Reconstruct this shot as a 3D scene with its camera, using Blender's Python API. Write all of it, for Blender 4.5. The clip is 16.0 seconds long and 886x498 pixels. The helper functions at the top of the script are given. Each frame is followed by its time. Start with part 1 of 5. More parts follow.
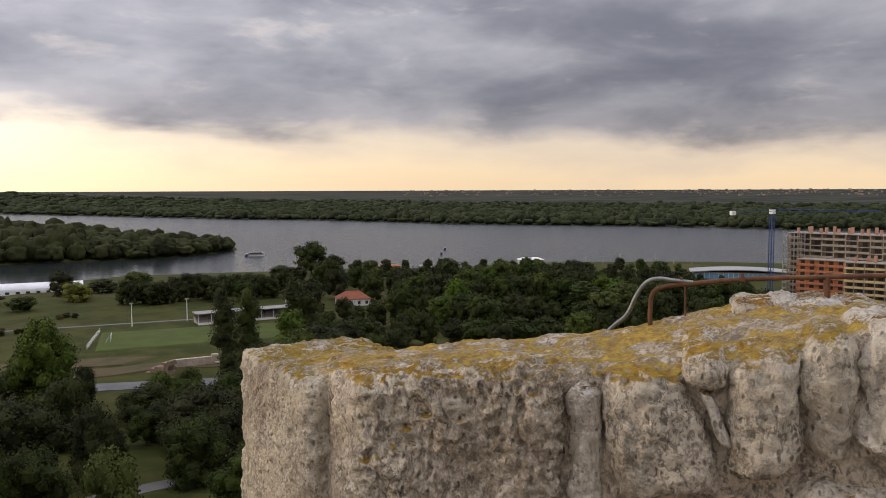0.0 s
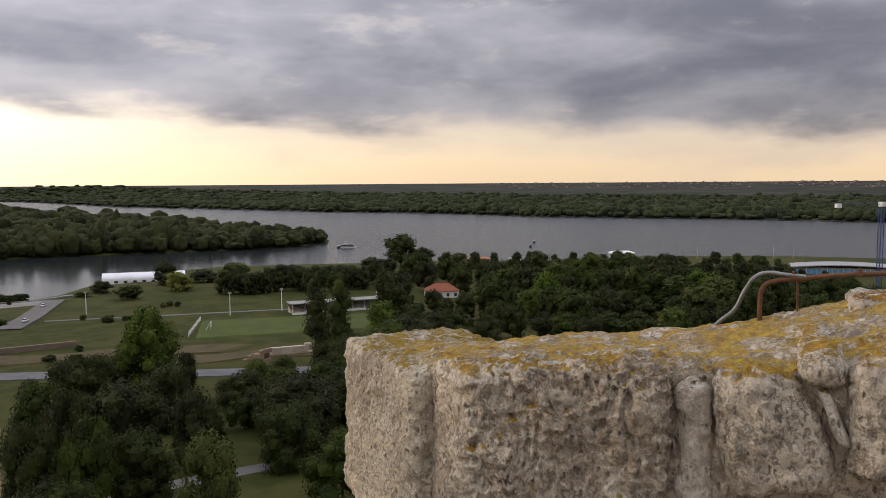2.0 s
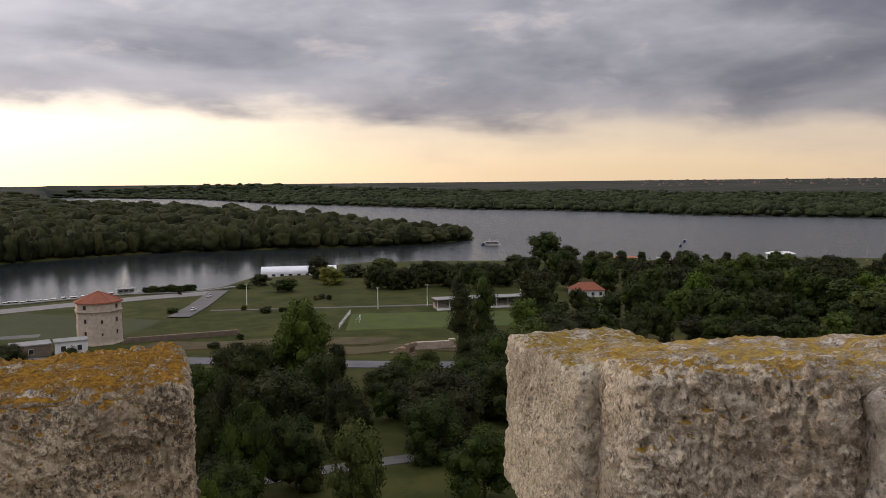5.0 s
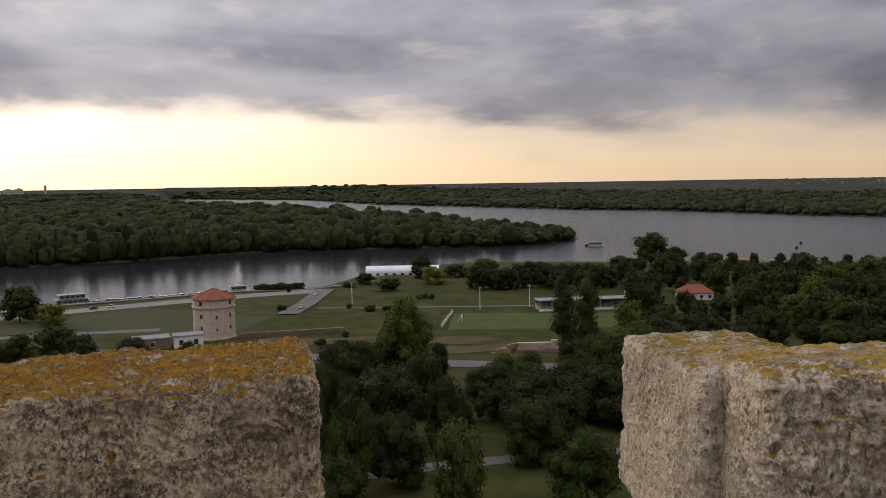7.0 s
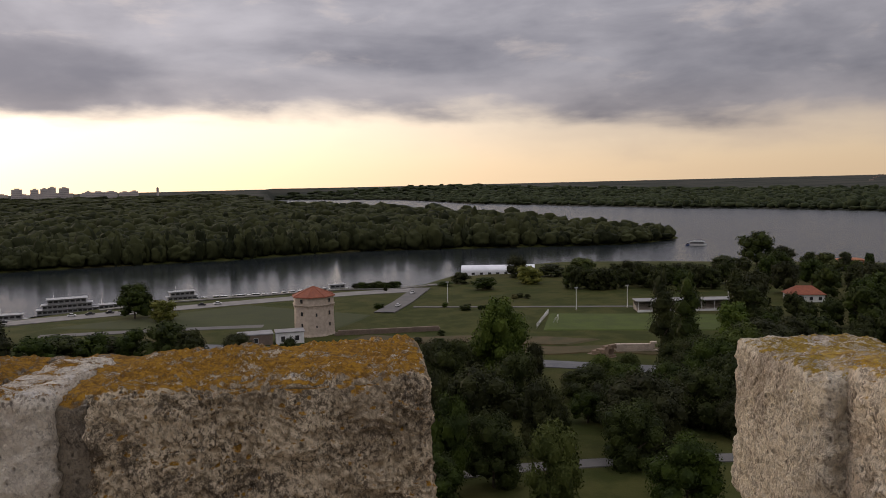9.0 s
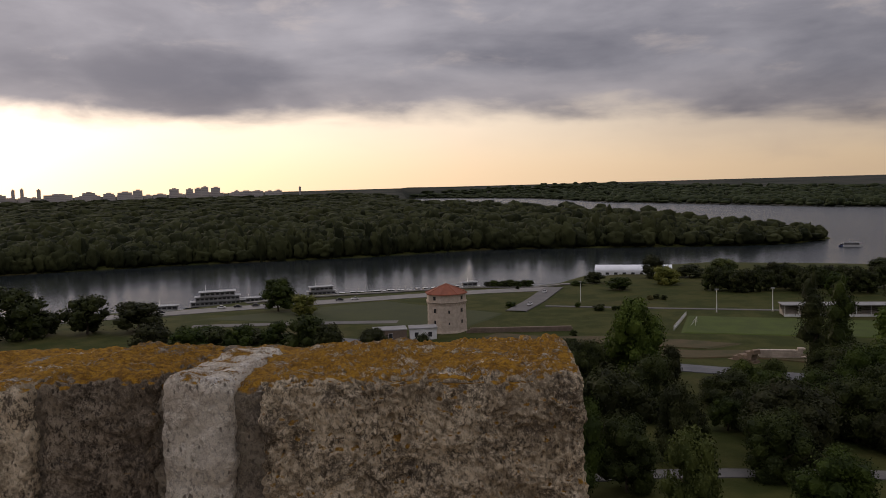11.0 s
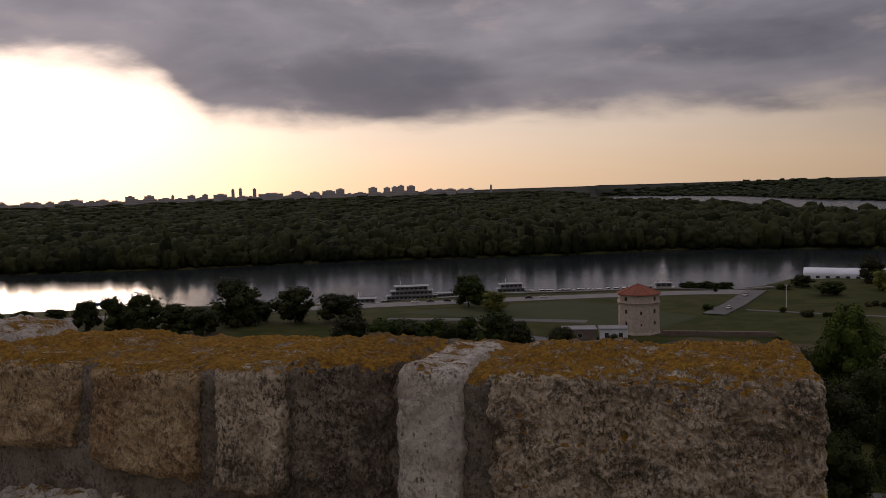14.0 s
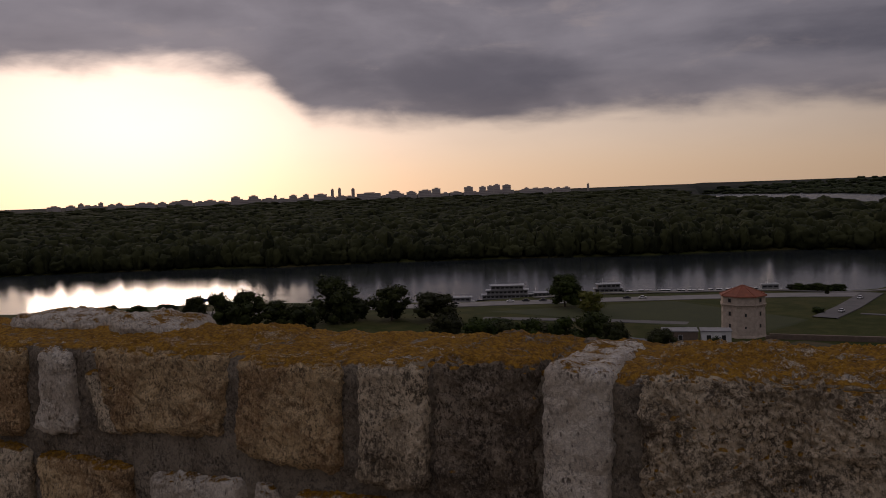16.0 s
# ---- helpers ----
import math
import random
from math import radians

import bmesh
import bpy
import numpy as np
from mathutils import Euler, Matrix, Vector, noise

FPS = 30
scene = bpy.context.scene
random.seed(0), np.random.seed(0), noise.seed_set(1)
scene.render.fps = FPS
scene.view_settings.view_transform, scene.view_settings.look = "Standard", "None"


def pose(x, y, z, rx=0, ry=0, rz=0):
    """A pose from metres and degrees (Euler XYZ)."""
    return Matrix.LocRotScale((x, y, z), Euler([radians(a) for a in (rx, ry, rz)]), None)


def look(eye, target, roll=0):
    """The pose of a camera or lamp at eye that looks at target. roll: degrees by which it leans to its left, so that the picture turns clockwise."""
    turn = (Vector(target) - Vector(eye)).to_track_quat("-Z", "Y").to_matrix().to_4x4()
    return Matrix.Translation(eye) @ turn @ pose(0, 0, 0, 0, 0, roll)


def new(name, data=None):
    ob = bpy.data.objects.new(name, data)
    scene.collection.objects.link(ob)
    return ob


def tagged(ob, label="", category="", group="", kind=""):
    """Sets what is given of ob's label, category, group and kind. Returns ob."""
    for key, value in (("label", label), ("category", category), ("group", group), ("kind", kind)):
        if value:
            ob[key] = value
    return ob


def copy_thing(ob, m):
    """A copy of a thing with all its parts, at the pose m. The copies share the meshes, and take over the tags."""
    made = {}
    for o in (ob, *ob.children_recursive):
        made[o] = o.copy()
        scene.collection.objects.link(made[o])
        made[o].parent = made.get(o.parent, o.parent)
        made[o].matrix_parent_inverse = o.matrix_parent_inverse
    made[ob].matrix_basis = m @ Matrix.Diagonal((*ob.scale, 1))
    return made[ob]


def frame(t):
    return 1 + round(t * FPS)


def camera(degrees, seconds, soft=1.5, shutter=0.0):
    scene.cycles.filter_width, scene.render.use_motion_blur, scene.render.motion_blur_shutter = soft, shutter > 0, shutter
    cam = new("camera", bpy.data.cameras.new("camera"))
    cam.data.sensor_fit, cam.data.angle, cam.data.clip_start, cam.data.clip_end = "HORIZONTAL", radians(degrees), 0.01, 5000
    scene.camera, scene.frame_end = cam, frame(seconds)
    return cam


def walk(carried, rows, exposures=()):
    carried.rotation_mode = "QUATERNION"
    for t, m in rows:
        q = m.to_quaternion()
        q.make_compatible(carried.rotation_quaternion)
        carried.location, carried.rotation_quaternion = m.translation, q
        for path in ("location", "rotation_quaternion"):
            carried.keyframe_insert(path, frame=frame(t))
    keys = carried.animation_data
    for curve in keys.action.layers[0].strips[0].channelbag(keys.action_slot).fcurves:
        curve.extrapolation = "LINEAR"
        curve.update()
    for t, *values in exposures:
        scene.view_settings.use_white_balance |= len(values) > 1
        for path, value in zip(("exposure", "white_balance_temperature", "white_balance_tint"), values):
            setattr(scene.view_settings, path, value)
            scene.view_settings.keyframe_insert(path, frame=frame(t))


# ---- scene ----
cam = camera(57.8, 16.0, 0.9)
PATH = [
    (0, (0.022, 0.03, 66.012), (0.931, 1.806, 65.865), -0.2),
    (0.5, (0.018, 0.03, 66.012), (0.891, 1.823, 65.862), -0.3),
    (1, (0.012, 0.03, 66.012), (0.836, 1.846, 65.857), -0.3),
    (1.5, (0.006, 0.03, 66.011), (0.776, 1.868, 65.852), -0.4),
    (2, (-0.001, 0.028, 66.012), (0.705, 1.892, 65.848), -0.4),
    (2.5, (-0.006, 0.029, 66.011), (0.651, 1.911, 65.848), -0.4),
    (3, (-0.013, 0.025, 66.013), (0.583, 1.927, 65.849), -0.6),
    (3.5, (-0.019, 0.024, 66.013), (0.52, 1.943, 65.849), -0.5),
    (4, (-0.025, 0.023, 66.014), (0.454, 1.957, 65.849), -0.5),
    (6.5, (-0.059, 0.007, 66.017), (0.119, 1.993, 65.852), -0.8),
    (7, (-0.065, 0.005, 66.016), (0.044, 1.995, 65.853), -0.9),
    (7.5, (-0.072, 0.001, 66.017), (-0.03, 1.994, 65.854), -1.0),
    (8, (-0.078, -0.005, 66.017), (-0.082, 1.988, 65.855), -1.2),
    (8.5, (-0.083, -0.007, 66.019), (-0.147, 1.985, 65.857), -1.2),
    (9, (-0.088, -0.012, 66.02), (-0.216, 1.977, 65.86), -1.4),
    (11.5, (-0.124, -0.055, 66.027), (-0.647, 1.869, 65.872), -1.6),
    (12, (-0.131, -0.061, 66.027), (-0.717, 1.845, 65.873), -1.6),
    (12.5, (-0.139, -0.064, 66.027), (-0.808, 1.814, 65.876), -1.7),
    (13, (-0.147, -0.07, 66.028), (-0.896, 1.778, 65.879), -1.8),
    (13.5, (-0.157, -0.078, 66.029), (-0.984, 1.738, 65.881), -1.8),
    (14, (-0.165, -0.087, 66.031), (-1.06, 1.696, 65.885), -1.9),
    (14.5, (-0.177, -0.092, 66.032), (-1.113, 1.669, 65.886), -2.0),
    (15, (-0.196, -0.101, 66.03), (-1.181, 1.634, 65.887), -2.0),
    (15.5, (-0.217, -0.109, 66.029), (-1.254, 1.595, 65.887), -2.1),
    (16, (-0.245, -0.115, 66.028), (-1.346, 1.55, 65.888), -2.2),
]

EXPOSURE = [(0.0, -0.03, 6680, 17), (4.0, -0.17, 6680, 18), (7.0, -0.40, 6780, 19), (9.0, -0.58, 6780, 20), (11.5, -1.0, 6750, 22), (13.0, -1.27, 6750, 25), (16.0, -1.85, 6720, 29)]
walk(cam, [(t, look(eye, target, roll)) for t, eye, target, roll in PATH], EXPOSURE)

# ---- node helpers ----
SUN_BEARING, SUN_ELEVATION = radians(-54), radians(6.5)
SUN_WAY = Vector((math.sin(SUN_BEARING) * math.cos(SUN_ELEVATION), math.cos(SUN_BEARING) * math.cos(SUN_ELEVATION), math.sin(SUN_ELEVATION)))


class Nodes:
    """A short way to write node trees."""

    def __init__(self, tree):
        self.tree = tree
        tree.nodes.clear()

    def add(self, kind, props=(), **sockets):
        n = self.tree.nodes.new(kind)
        for k, v in dict(props).items():
            setattr(n, k, v)
        for k, v in sockets.items():
            key = int(k[1:]) if k[0] == "i" and k[1:].isdigit() else k.replace("_", " ")
            self.plug(n.inputs[key], v)
        return n

    def plug(self, socket, v):
        if isinstance(v, bpy.types.NodeSocket):
            self.tree.links.new(v, socket)
        else:
            socket.default_value = v

    def math(self, op, a, b=0.0, c=0.0, clamp=False):
        return self.add("ShaderNodeMath", {"operation": op, "use_clamp": clamp}, i0=a, i1=b, i2=c).outputs[0]

    def vec(self, op, a, b=(0, 0, 0)):
        return self.add("ShaderNodeVectorMath", {"operation": op}, i0=a, i1=b)

    def noise(self, v, scale, detail=4.0, rough=0.55, distort=0.0):
        return self.add("ShaderNodeTexNoise", {}, Vector=v, Scale=scale, Detail=detail, Roughness=rough, Distortion=distort).outputs["Fac"]

    def ramp(self, v, lo, hi):
        return self.add("ShaderNodeMapRange", {"interpolation_type": "SMOOTHSTEP"}, i0=v, i1=lo, i2=hi, i3=0.0, i4=1.0).outputs[0]

    def mix(self, f, a, b, blend="MIX"):
        n = self.add("ShaderNodeMix", {"data_type": "RGBA", "blend_type": blend})
        self.plug(n.inputs[0], f)
        for k, v in ((6, a), (7, b)):
            self.plug(n.inputs[k], v if isinstance(v, bpy.types.NodeSocket) else (*v, 1.0))
        return n.outputs[2]


# ---- world: a cloud deck with a bright gap over the western horizon ----
world = bpy.data.worlds.new("world")
scene.world = world
world.use_nodes = True
W = Nodes(world.node_tree)
way = W.add("ShaderNodeTexCoord").outputs["Generated"]
sep = W.add("ShaderNodeSeparateXYZ", {}, i0=way)
dx, dy, dz = sep.outputs
up = W.math("MAXIMUM", dz, 0.0)
spread = W.math("ADD", up, 0.10)
flat = W.add("ShaderNodeCombineXYZ", {}, X=W.math("DIVIDE", dx, spread), Y=W.math("DIVIDE", dy, spread), Z=0.0).outputs[0]
toward = W.vec("DOT_PRODUCT", way, tuple(SUN_WAY)).outputs["Value"]
toward = W.math("MAXIMUM", toward, 0.0)
n_mid = W.noise(flat, 0.42, 5.0, 0.5, 0.3)
n_fine = W.noise(flat, 1.3, 7.0, 0.58, 0.25)
puff = W.noise(W.vec("MULTIPLY", way, (3.8, 3.8, 12.0)).outputs[0], 1.0, 6.0, 0.50, 0.3)
wisp = W.noise(W.vec("MULTIPLY", way, (9.0, 9.0, 27.0)).outputs[0], 1.0, 6.0, 0.55, 0.3)
near_sun = W.ramp(toward, 0.978, 0.992)
edge = W.math("MULTIPLY_ADD", toward, 0.036, 0.050)
edge = W.math("MULTIPLY_ADD", near_sun, 0.060, edge)
edge = W.math("MULTIPLY_ADD", W.math("SUBTRACT", n_mid, 0.5), 0.05, edge)
edge = W.math("MULTIPLY_ADD", W.math("SUBTRACT", puff, 0.5), 0.075, edge)
edge = W.math("MULTIPLY_ADD", W.math("SUBTRACT", wisp, 0.5), 0.035, edge)
over = W.math("SUBTRACT", dz, edge)
cover = W.ramp(over, -0.010, 0.026)
# a thin pale veil hangs under the deck away from the sun
veil = W.math("MULTIPLY", W.ramp(W.math("MULTIPLY_ADD", W.math("SUBTRACT", wisp, 0.5), 0.10, over), -0.052, 0.012), W.math("MULTIPLY_ADD", W.ramp(toward, 0.75, 0.25), 0.45, 0.08))
tone = W.math("ADD", W.math("MULTIPLY", n_mid, 0.30), W.math("ADD", W.math("MULTIPLY", puff, 0.55), W.math("MULTIPLY", wisp, 0.15)))
tone = W.ramp(tone, 0.34, 0.66)
cloud = W.mix(tone, (0.185, 0.204, 0.248), (0.51, 0.535, 0.575))
pale = W.math("MULTIPLY", W.ramp(W.math("ADD", W.math("MULTIPLY", wisp, 0.6), W.math("MULTIPLY", n_fine, 0.4)), 0.54, 0.66), 0.45)
cloud = W.mix(pale, cloud, (0.66, 0.62, 0.575))
low = W.ramp(over, 0.075, 0.0)
cloud = W.mix(W.math("MULTIPLY", low, 0.22), cloud, (0.74, 0.66, 0.58))
cloud = W.mix(W.math("MULTIPLY", W.math("POWER", toward, 6.0), 0.26), cloud, (0.75, 0.72, 0.70))
lift = W.math("MULTIPLY_ADD", up, W.math("MULTIPLY_ADD", up, 1.5, 2.0), W.math("MULTIPLY_ADD", toward, 0.52, 0.62))
cloud = W.vec("SCALE", cloud)
cloud.inputs["Scale"].default_value = 1.0
W.tree.links.new(lift, cloud.inputs["Scale"])
cloud = cloud.outputs[0]
sky = W.add("ShaderNodeTexSky", {"sky_type": "NISHITA", "sun_disc": False, "sun_elevation": SUN_ELEVATION, "sun_rotation": SUN_BEARING})
clear = W.mix(W.ramp(dz, 0.0, 0.09), (0.98, 0.79, 0.52), (1.0, 0.90, 0.71))
gain = W.math("MULTIPLY_ADD", W.math("POWER", toward, 2.5), 1.6, 0.88)
clear_s = W.vec("SCALE", clear)
W.tree.links.new(gain, clear_s.inputs["Scale"])
glow = W.math("MULTIPLY", W.math("POWER", toward, 34.0), 1.5)
glow_c = W.vec("SCALE", (1.0, 0.92, 0.82))
W.tree.links.new(glow, glow_c.inputs["Scale"])
clear = W.vec("ADD", clear_s.outputs[0], glow_c.outputs[0]).outputs[0]
sky_s = W.vec("SCALE", sky.outputs[0])
sky_s.inputs["Scale"].default_value = 0.03
clear = W.vec("ADD", clear, sky_s.outputs[0]).outputs[0]
heaven = W.mix(cover, W.mix(veil, clear, (0.60, 0.53, 0.47)), cloud)
back = W.add("ShaderNodeBackground", {}, Color=heaven, Strength=1.0)
W.add("ShaderNodeOutputWorld", {}, Surface=back.outputs[0])

sun = new("sun", bpy.data.lights.new("sun", "SUN"))
sun.data.energy, sun.data.angle, sun.data.color = 1.1, radians(14), (1.0, 0.86, 0.66)
sun.matrix_world = look(tuple(SUN_WAY * 100), (0, 0, 0))


# ---- materials ----
def material(name):
    m = bpy.data.materials.new(name)
    m.use_nodes = True
    return m, Nodes(m.node_tree)


def finish(n, colour, rough, height=None, depth=0.02, strength=0.6, metal=0.0, spec=0.3):
    b = n.add("ShaderNodeBsdfPrincipled", {}, Roughness=rough, Metallic=metal)
    b.inputs["Specular IOR Level"].default_value = spec
    n.plug(b.inputs["Base Color"], colour if isinstance(colour, bpy.types.NodeSocket) else (*colour, 1.0))
    if height is not None:
        bump = n.add("ShaderNodeBump", {}, Strength=strength, Distance=depth, Height=height)
        n.tree.links.new(bump.outputs[0], b.inputs["Normal"])
    n.add("ShaderNodeOutputMaterial", {}, Surface=b.outputs[0])
    return b


def place_of(n):
    return n.add("ShaderNodeNewGeometry").outputs["Position"]


def mat_plain(name, a, b, scale, rough=0.7, metal=0.0, depth=0.01, spec=0.3):
    """Two close tones broken up at two scales, with a little relief."""
    m, n = material(name)
    p = place_of(n)
    big, fine = n.noise(p, scale, 4.0), n.noise(p, scale * 9.0, 5.0)
    f = n.ramp(n.math("ADD", n.math("MULTIPLY", big, 0.65), n.math("MULTIPLY", fine, 0.35)), 0.35, 0.65)
    finish(n, n.mix(f, a, b), rough, fine, depth, 0.5, metal, spec)
    return m


def mat_stone(name, pale, grey, dark, lichen=0.0, lichen_a=(0.42, 0.23, 0.025), lichen_b=(0.20, 0.095, 0.02), stain_shade=0.5, crust=0.5):
    """Pitted limestone: pale and grey patches, dark weathering, pits and grain with their shade in the colour, and
    lichen on what faces up.
    """
    m, n = material(name)
    p = place_of(n)
    rnd = n.add("ShaderNodeObjectInfo").outputs["Random"]
    shift = n.vec("ADD", p, n.add("ShaderNodeCombineXYZ", {}, X=n.math("MULTIPLY", rnd, 7.0), Y=n.math("MULTIPLY", rnd, 3.0), Z=rnd).outputs[0]).outputs[0]
    big = n.noise(shift, 6.5, 5.0, 0.6, 0.4)
    mid = n.noise(shift, 55.0, 6.0, 0.65, 0.3)
    fine = n.noise(shift, 330.0, 4.0, 0.6)
    grain = n.noise(n.vec("MULTIPLY", shift, (1.0, 1.0, 0.75)).outputs[0], 150.0, 5.0, 0.72, 0.5)
    colour = n.mix(n.ramp(n.math("MULTIPLY_ADD", n.math("SUBTRACT", mid, 0.5), 0.6, big), 0.38, 0.56), grey, pale)
    worn = n.ramp(n.math("MULTIPLY_ADD", n.math("SUBTRACT", fine, 0.5), 0.5, n.noise(n.vec("ADD", shift, (3.1, 1.7, 0.4)).outputs[0], 14.0, 6.0, 0.7, 0.5)), 0.50, 0.64)
    colour = n.mix(n.math("MULTIPLY", worn, stain_shade), colour, dark)
    speck = n.ramp(fine, 0.60, 0.72)
    colour = n.mix(n.math("MULTIPLY", speck, 0.35), colour, pale)
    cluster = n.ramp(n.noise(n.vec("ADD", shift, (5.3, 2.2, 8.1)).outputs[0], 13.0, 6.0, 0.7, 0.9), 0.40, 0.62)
    # hollow shade painted into the grain: low grain dark, ridges pale
    colour = n.mix(n.math("MULTIPLY", n.math("MULTIPLY", n.ramp(grain, 0.51, 0.42), n.math("MULTIPLY_ADD", cluster, 0.65, 0.35)), 0.50 + 0.45 * stain_shade), colour, dark)
    colour = n.mix(n.math("MULTIPLY", n.ramp(grain, 0.52, 0.64), 0.6), colour, pale)
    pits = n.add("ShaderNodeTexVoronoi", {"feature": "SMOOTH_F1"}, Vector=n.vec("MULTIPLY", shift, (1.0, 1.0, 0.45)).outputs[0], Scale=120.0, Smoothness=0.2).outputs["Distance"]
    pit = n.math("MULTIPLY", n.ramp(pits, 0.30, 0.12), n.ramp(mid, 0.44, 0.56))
    height = n.math("ADD", n.math("ADD", n.math("MULTIPLY", mid, 0.7), n.math("MULTIPLY", grain, 0.8)), n.math("MULTIPLY", fine, 0.3))
    height = n.math("SUBTRACT", height, n.math("MULTIPLY", pit, 0.7))
    # cavity shade is coloured into the pits
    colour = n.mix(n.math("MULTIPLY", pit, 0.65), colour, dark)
    if lichen > 0:
        face = n.add("ShaderNodeSeparateXYZ", {}, i0=n.add("ShaderNodeNewGeometry").outputs["Normal"]).outputs[2]
        grow = n.noise(p, 26.0, 7.0, 0.7, 0.6)
        up_mask = n.ramp(n.math("MULTIPLY_ADD", n.math("SUBTRACT", grow, 0.5), 0.9, face), 0.54, 0.80)
        patch = n.ramp(n.math("MULTIPLY_ADD", n.math("SUBTRACT", fine, 0.5), 0.35, n.noise(n.vec("MULTIPLY", p, (1.0, 1.0, 2.0)).outputs[0], 16.0, 8.0, 0.70, 0.8)), 0.60 - 0.32 * lichen, 0.70 - 0.32 * lichen)
        f = n.math("MULTIPLY", up_mask, patch)
        ly = n.mix(n.ramp(n.noise(p, 90.0, 6.0, 0.75), 0.40, 0.60), lichen_b, lichen_a)
        colour = n.mix(n.math("MULTIPLY", n.math("MULTIPLY", up_mask, n.ramp(mid, 0.5, 0.66)), crust), colour, (0.80, 0.74, 0.66))
        colour = n.mix(f, colour, ly)
        height = n.math("ADD", height, n.math("MULTIPLY", f, n.math("MULTIPLY", n.noise(p, 240.0, 3.0), 0.6)))
    finish(n, colour, 0.93, height, 0.013, 1.0, 0.0, 0.12)
    return m


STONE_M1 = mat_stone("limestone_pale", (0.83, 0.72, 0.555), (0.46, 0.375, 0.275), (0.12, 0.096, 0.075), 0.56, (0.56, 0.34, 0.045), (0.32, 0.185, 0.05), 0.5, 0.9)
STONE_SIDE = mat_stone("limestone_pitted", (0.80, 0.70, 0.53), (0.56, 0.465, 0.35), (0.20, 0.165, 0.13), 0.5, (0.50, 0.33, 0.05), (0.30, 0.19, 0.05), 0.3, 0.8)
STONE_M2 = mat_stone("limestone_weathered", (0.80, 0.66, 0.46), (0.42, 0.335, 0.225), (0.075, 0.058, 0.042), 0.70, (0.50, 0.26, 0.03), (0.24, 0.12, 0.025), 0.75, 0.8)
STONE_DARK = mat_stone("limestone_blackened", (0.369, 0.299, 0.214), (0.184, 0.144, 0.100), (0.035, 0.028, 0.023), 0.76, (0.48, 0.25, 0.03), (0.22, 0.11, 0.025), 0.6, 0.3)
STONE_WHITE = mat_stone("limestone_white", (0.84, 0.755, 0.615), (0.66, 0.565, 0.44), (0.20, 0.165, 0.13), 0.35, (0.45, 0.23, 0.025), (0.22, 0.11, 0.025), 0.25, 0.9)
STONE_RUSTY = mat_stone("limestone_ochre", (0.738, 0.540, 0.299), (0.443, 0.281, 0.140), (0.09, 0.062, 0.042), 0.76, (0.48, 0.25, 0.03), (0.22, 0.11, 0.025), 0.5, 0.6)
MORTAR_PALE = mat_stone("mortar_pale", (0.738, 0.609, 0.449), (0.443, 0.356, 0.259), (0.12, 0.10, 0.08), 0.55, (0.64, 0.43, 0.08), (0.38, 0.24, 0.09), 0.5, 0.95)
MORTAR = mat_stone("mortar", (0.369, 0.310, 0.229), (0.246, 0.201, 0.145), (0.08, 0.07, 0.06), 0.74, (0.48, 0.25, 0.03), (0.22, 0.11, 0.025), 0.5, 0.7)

RUST = mat_plain("rusty_iron", (0.19, 0.088, 0.042), (0.10, 0.052, 0.030), 60.0, 0.75, 0.3, 0.001)
ZINC = mat_plain("galvanised_strip", (0.24, 0.25, 0.24), (0.15, 0.16, 0.155), 40.0, 0.45, 0.8, 0.0005)
ASPHALT = mat_plain("asphalt", (0.10, 0.10, 0.105), (0.15, 0.148, 0.145), 0.15, 0.85, 0.0, 0.01)
PAVING = mat_plain("pale_paving", (0.24, 0.22, 0.195), (0.18, 0.17, 0.155), 0.2, 0.85, 0.0, 0.01)
PITCH = mat_plain("pitch_grass", (0.058, 0.082, 0.008), (0.044, 0.060, 0.007), 0.12, 0.9, 0.0, 0.05)
MEADOW = mat_plain("meadow_grass", (0.042, 0.049, 0.010), (0.032, 0.038, 0.009), 0.08, 0.9, 0.0, 0.05)
DIRT = mat_plain("bare_earth", (0.095, 0.066, 0.030), (0.052, 0.048, 0.016), 0.15, 0.95, 0.0, 0.05)
BARK = mat_plain("bark", (0.10, 0.075, 0.055), (0.06, 0.045, 0.035), 3.0, 0.9, 0.0, 0.03)
WHITE = mat_plain("white_paint", (0.78, 0.77, 0.74), (0.66, 0.65, 0.62), 0.6, 0.6, 0.0, 0.005)
TENT = mat_plain("tent_membrane", (0.82, 0.82, 0.82), (0.72, 0.72, 0.73), 0.2, 0.5, 0.0, 0.005)
CONCRETE = mat_plain("concrete", (0.36, 0.31, 0.25), (0.25, 0.215, 0.175), 0.5, 0.85, 0.0, 0.01)
TOWER_WALL = mat_plain("tower_masonry", (0.56, 0.46, 0.36), (0.42, 0.34, 0.27), 0.7, 0.9, 0.0, 0.05)
TILE = mat_plain("roof_tiles", (0.29, 0.092, 0.045), (0.20, 0.066, 0.038), 0.9, 0.8, 0.0, 0.06)
BRICK = mat_plain("hollow_brick", (0.42, 0.16, 0.075), (0.32, 0.12, 0.06), 0.9, 0.85, 0.0, 0.03)
YELLOW = mat_plain("yellow_render", (0.60, 0.44, 0.22), (0.50, 0.36, 0.18), 0.7, 0.8, 0.0, 0.01)
DARK = mat_plain("dark_opening", (0.02, 0.02, 0.022), (0.035, 0.033, 0.03), 0.8, 0.5, 0.0, 0.01)
BLUE = mat_plain("blue_paint", (0.03, 0.06, 0.20), (0.025, 0.05, 0.15), 0.8, 0.5, 0.0, 0.005)
POOL = mat_plain("blue_panel", (0.13, 0.30, 0.45), (0.10, 0.25, 0.40), 0.4, 0.5, 0.0, 0.005)
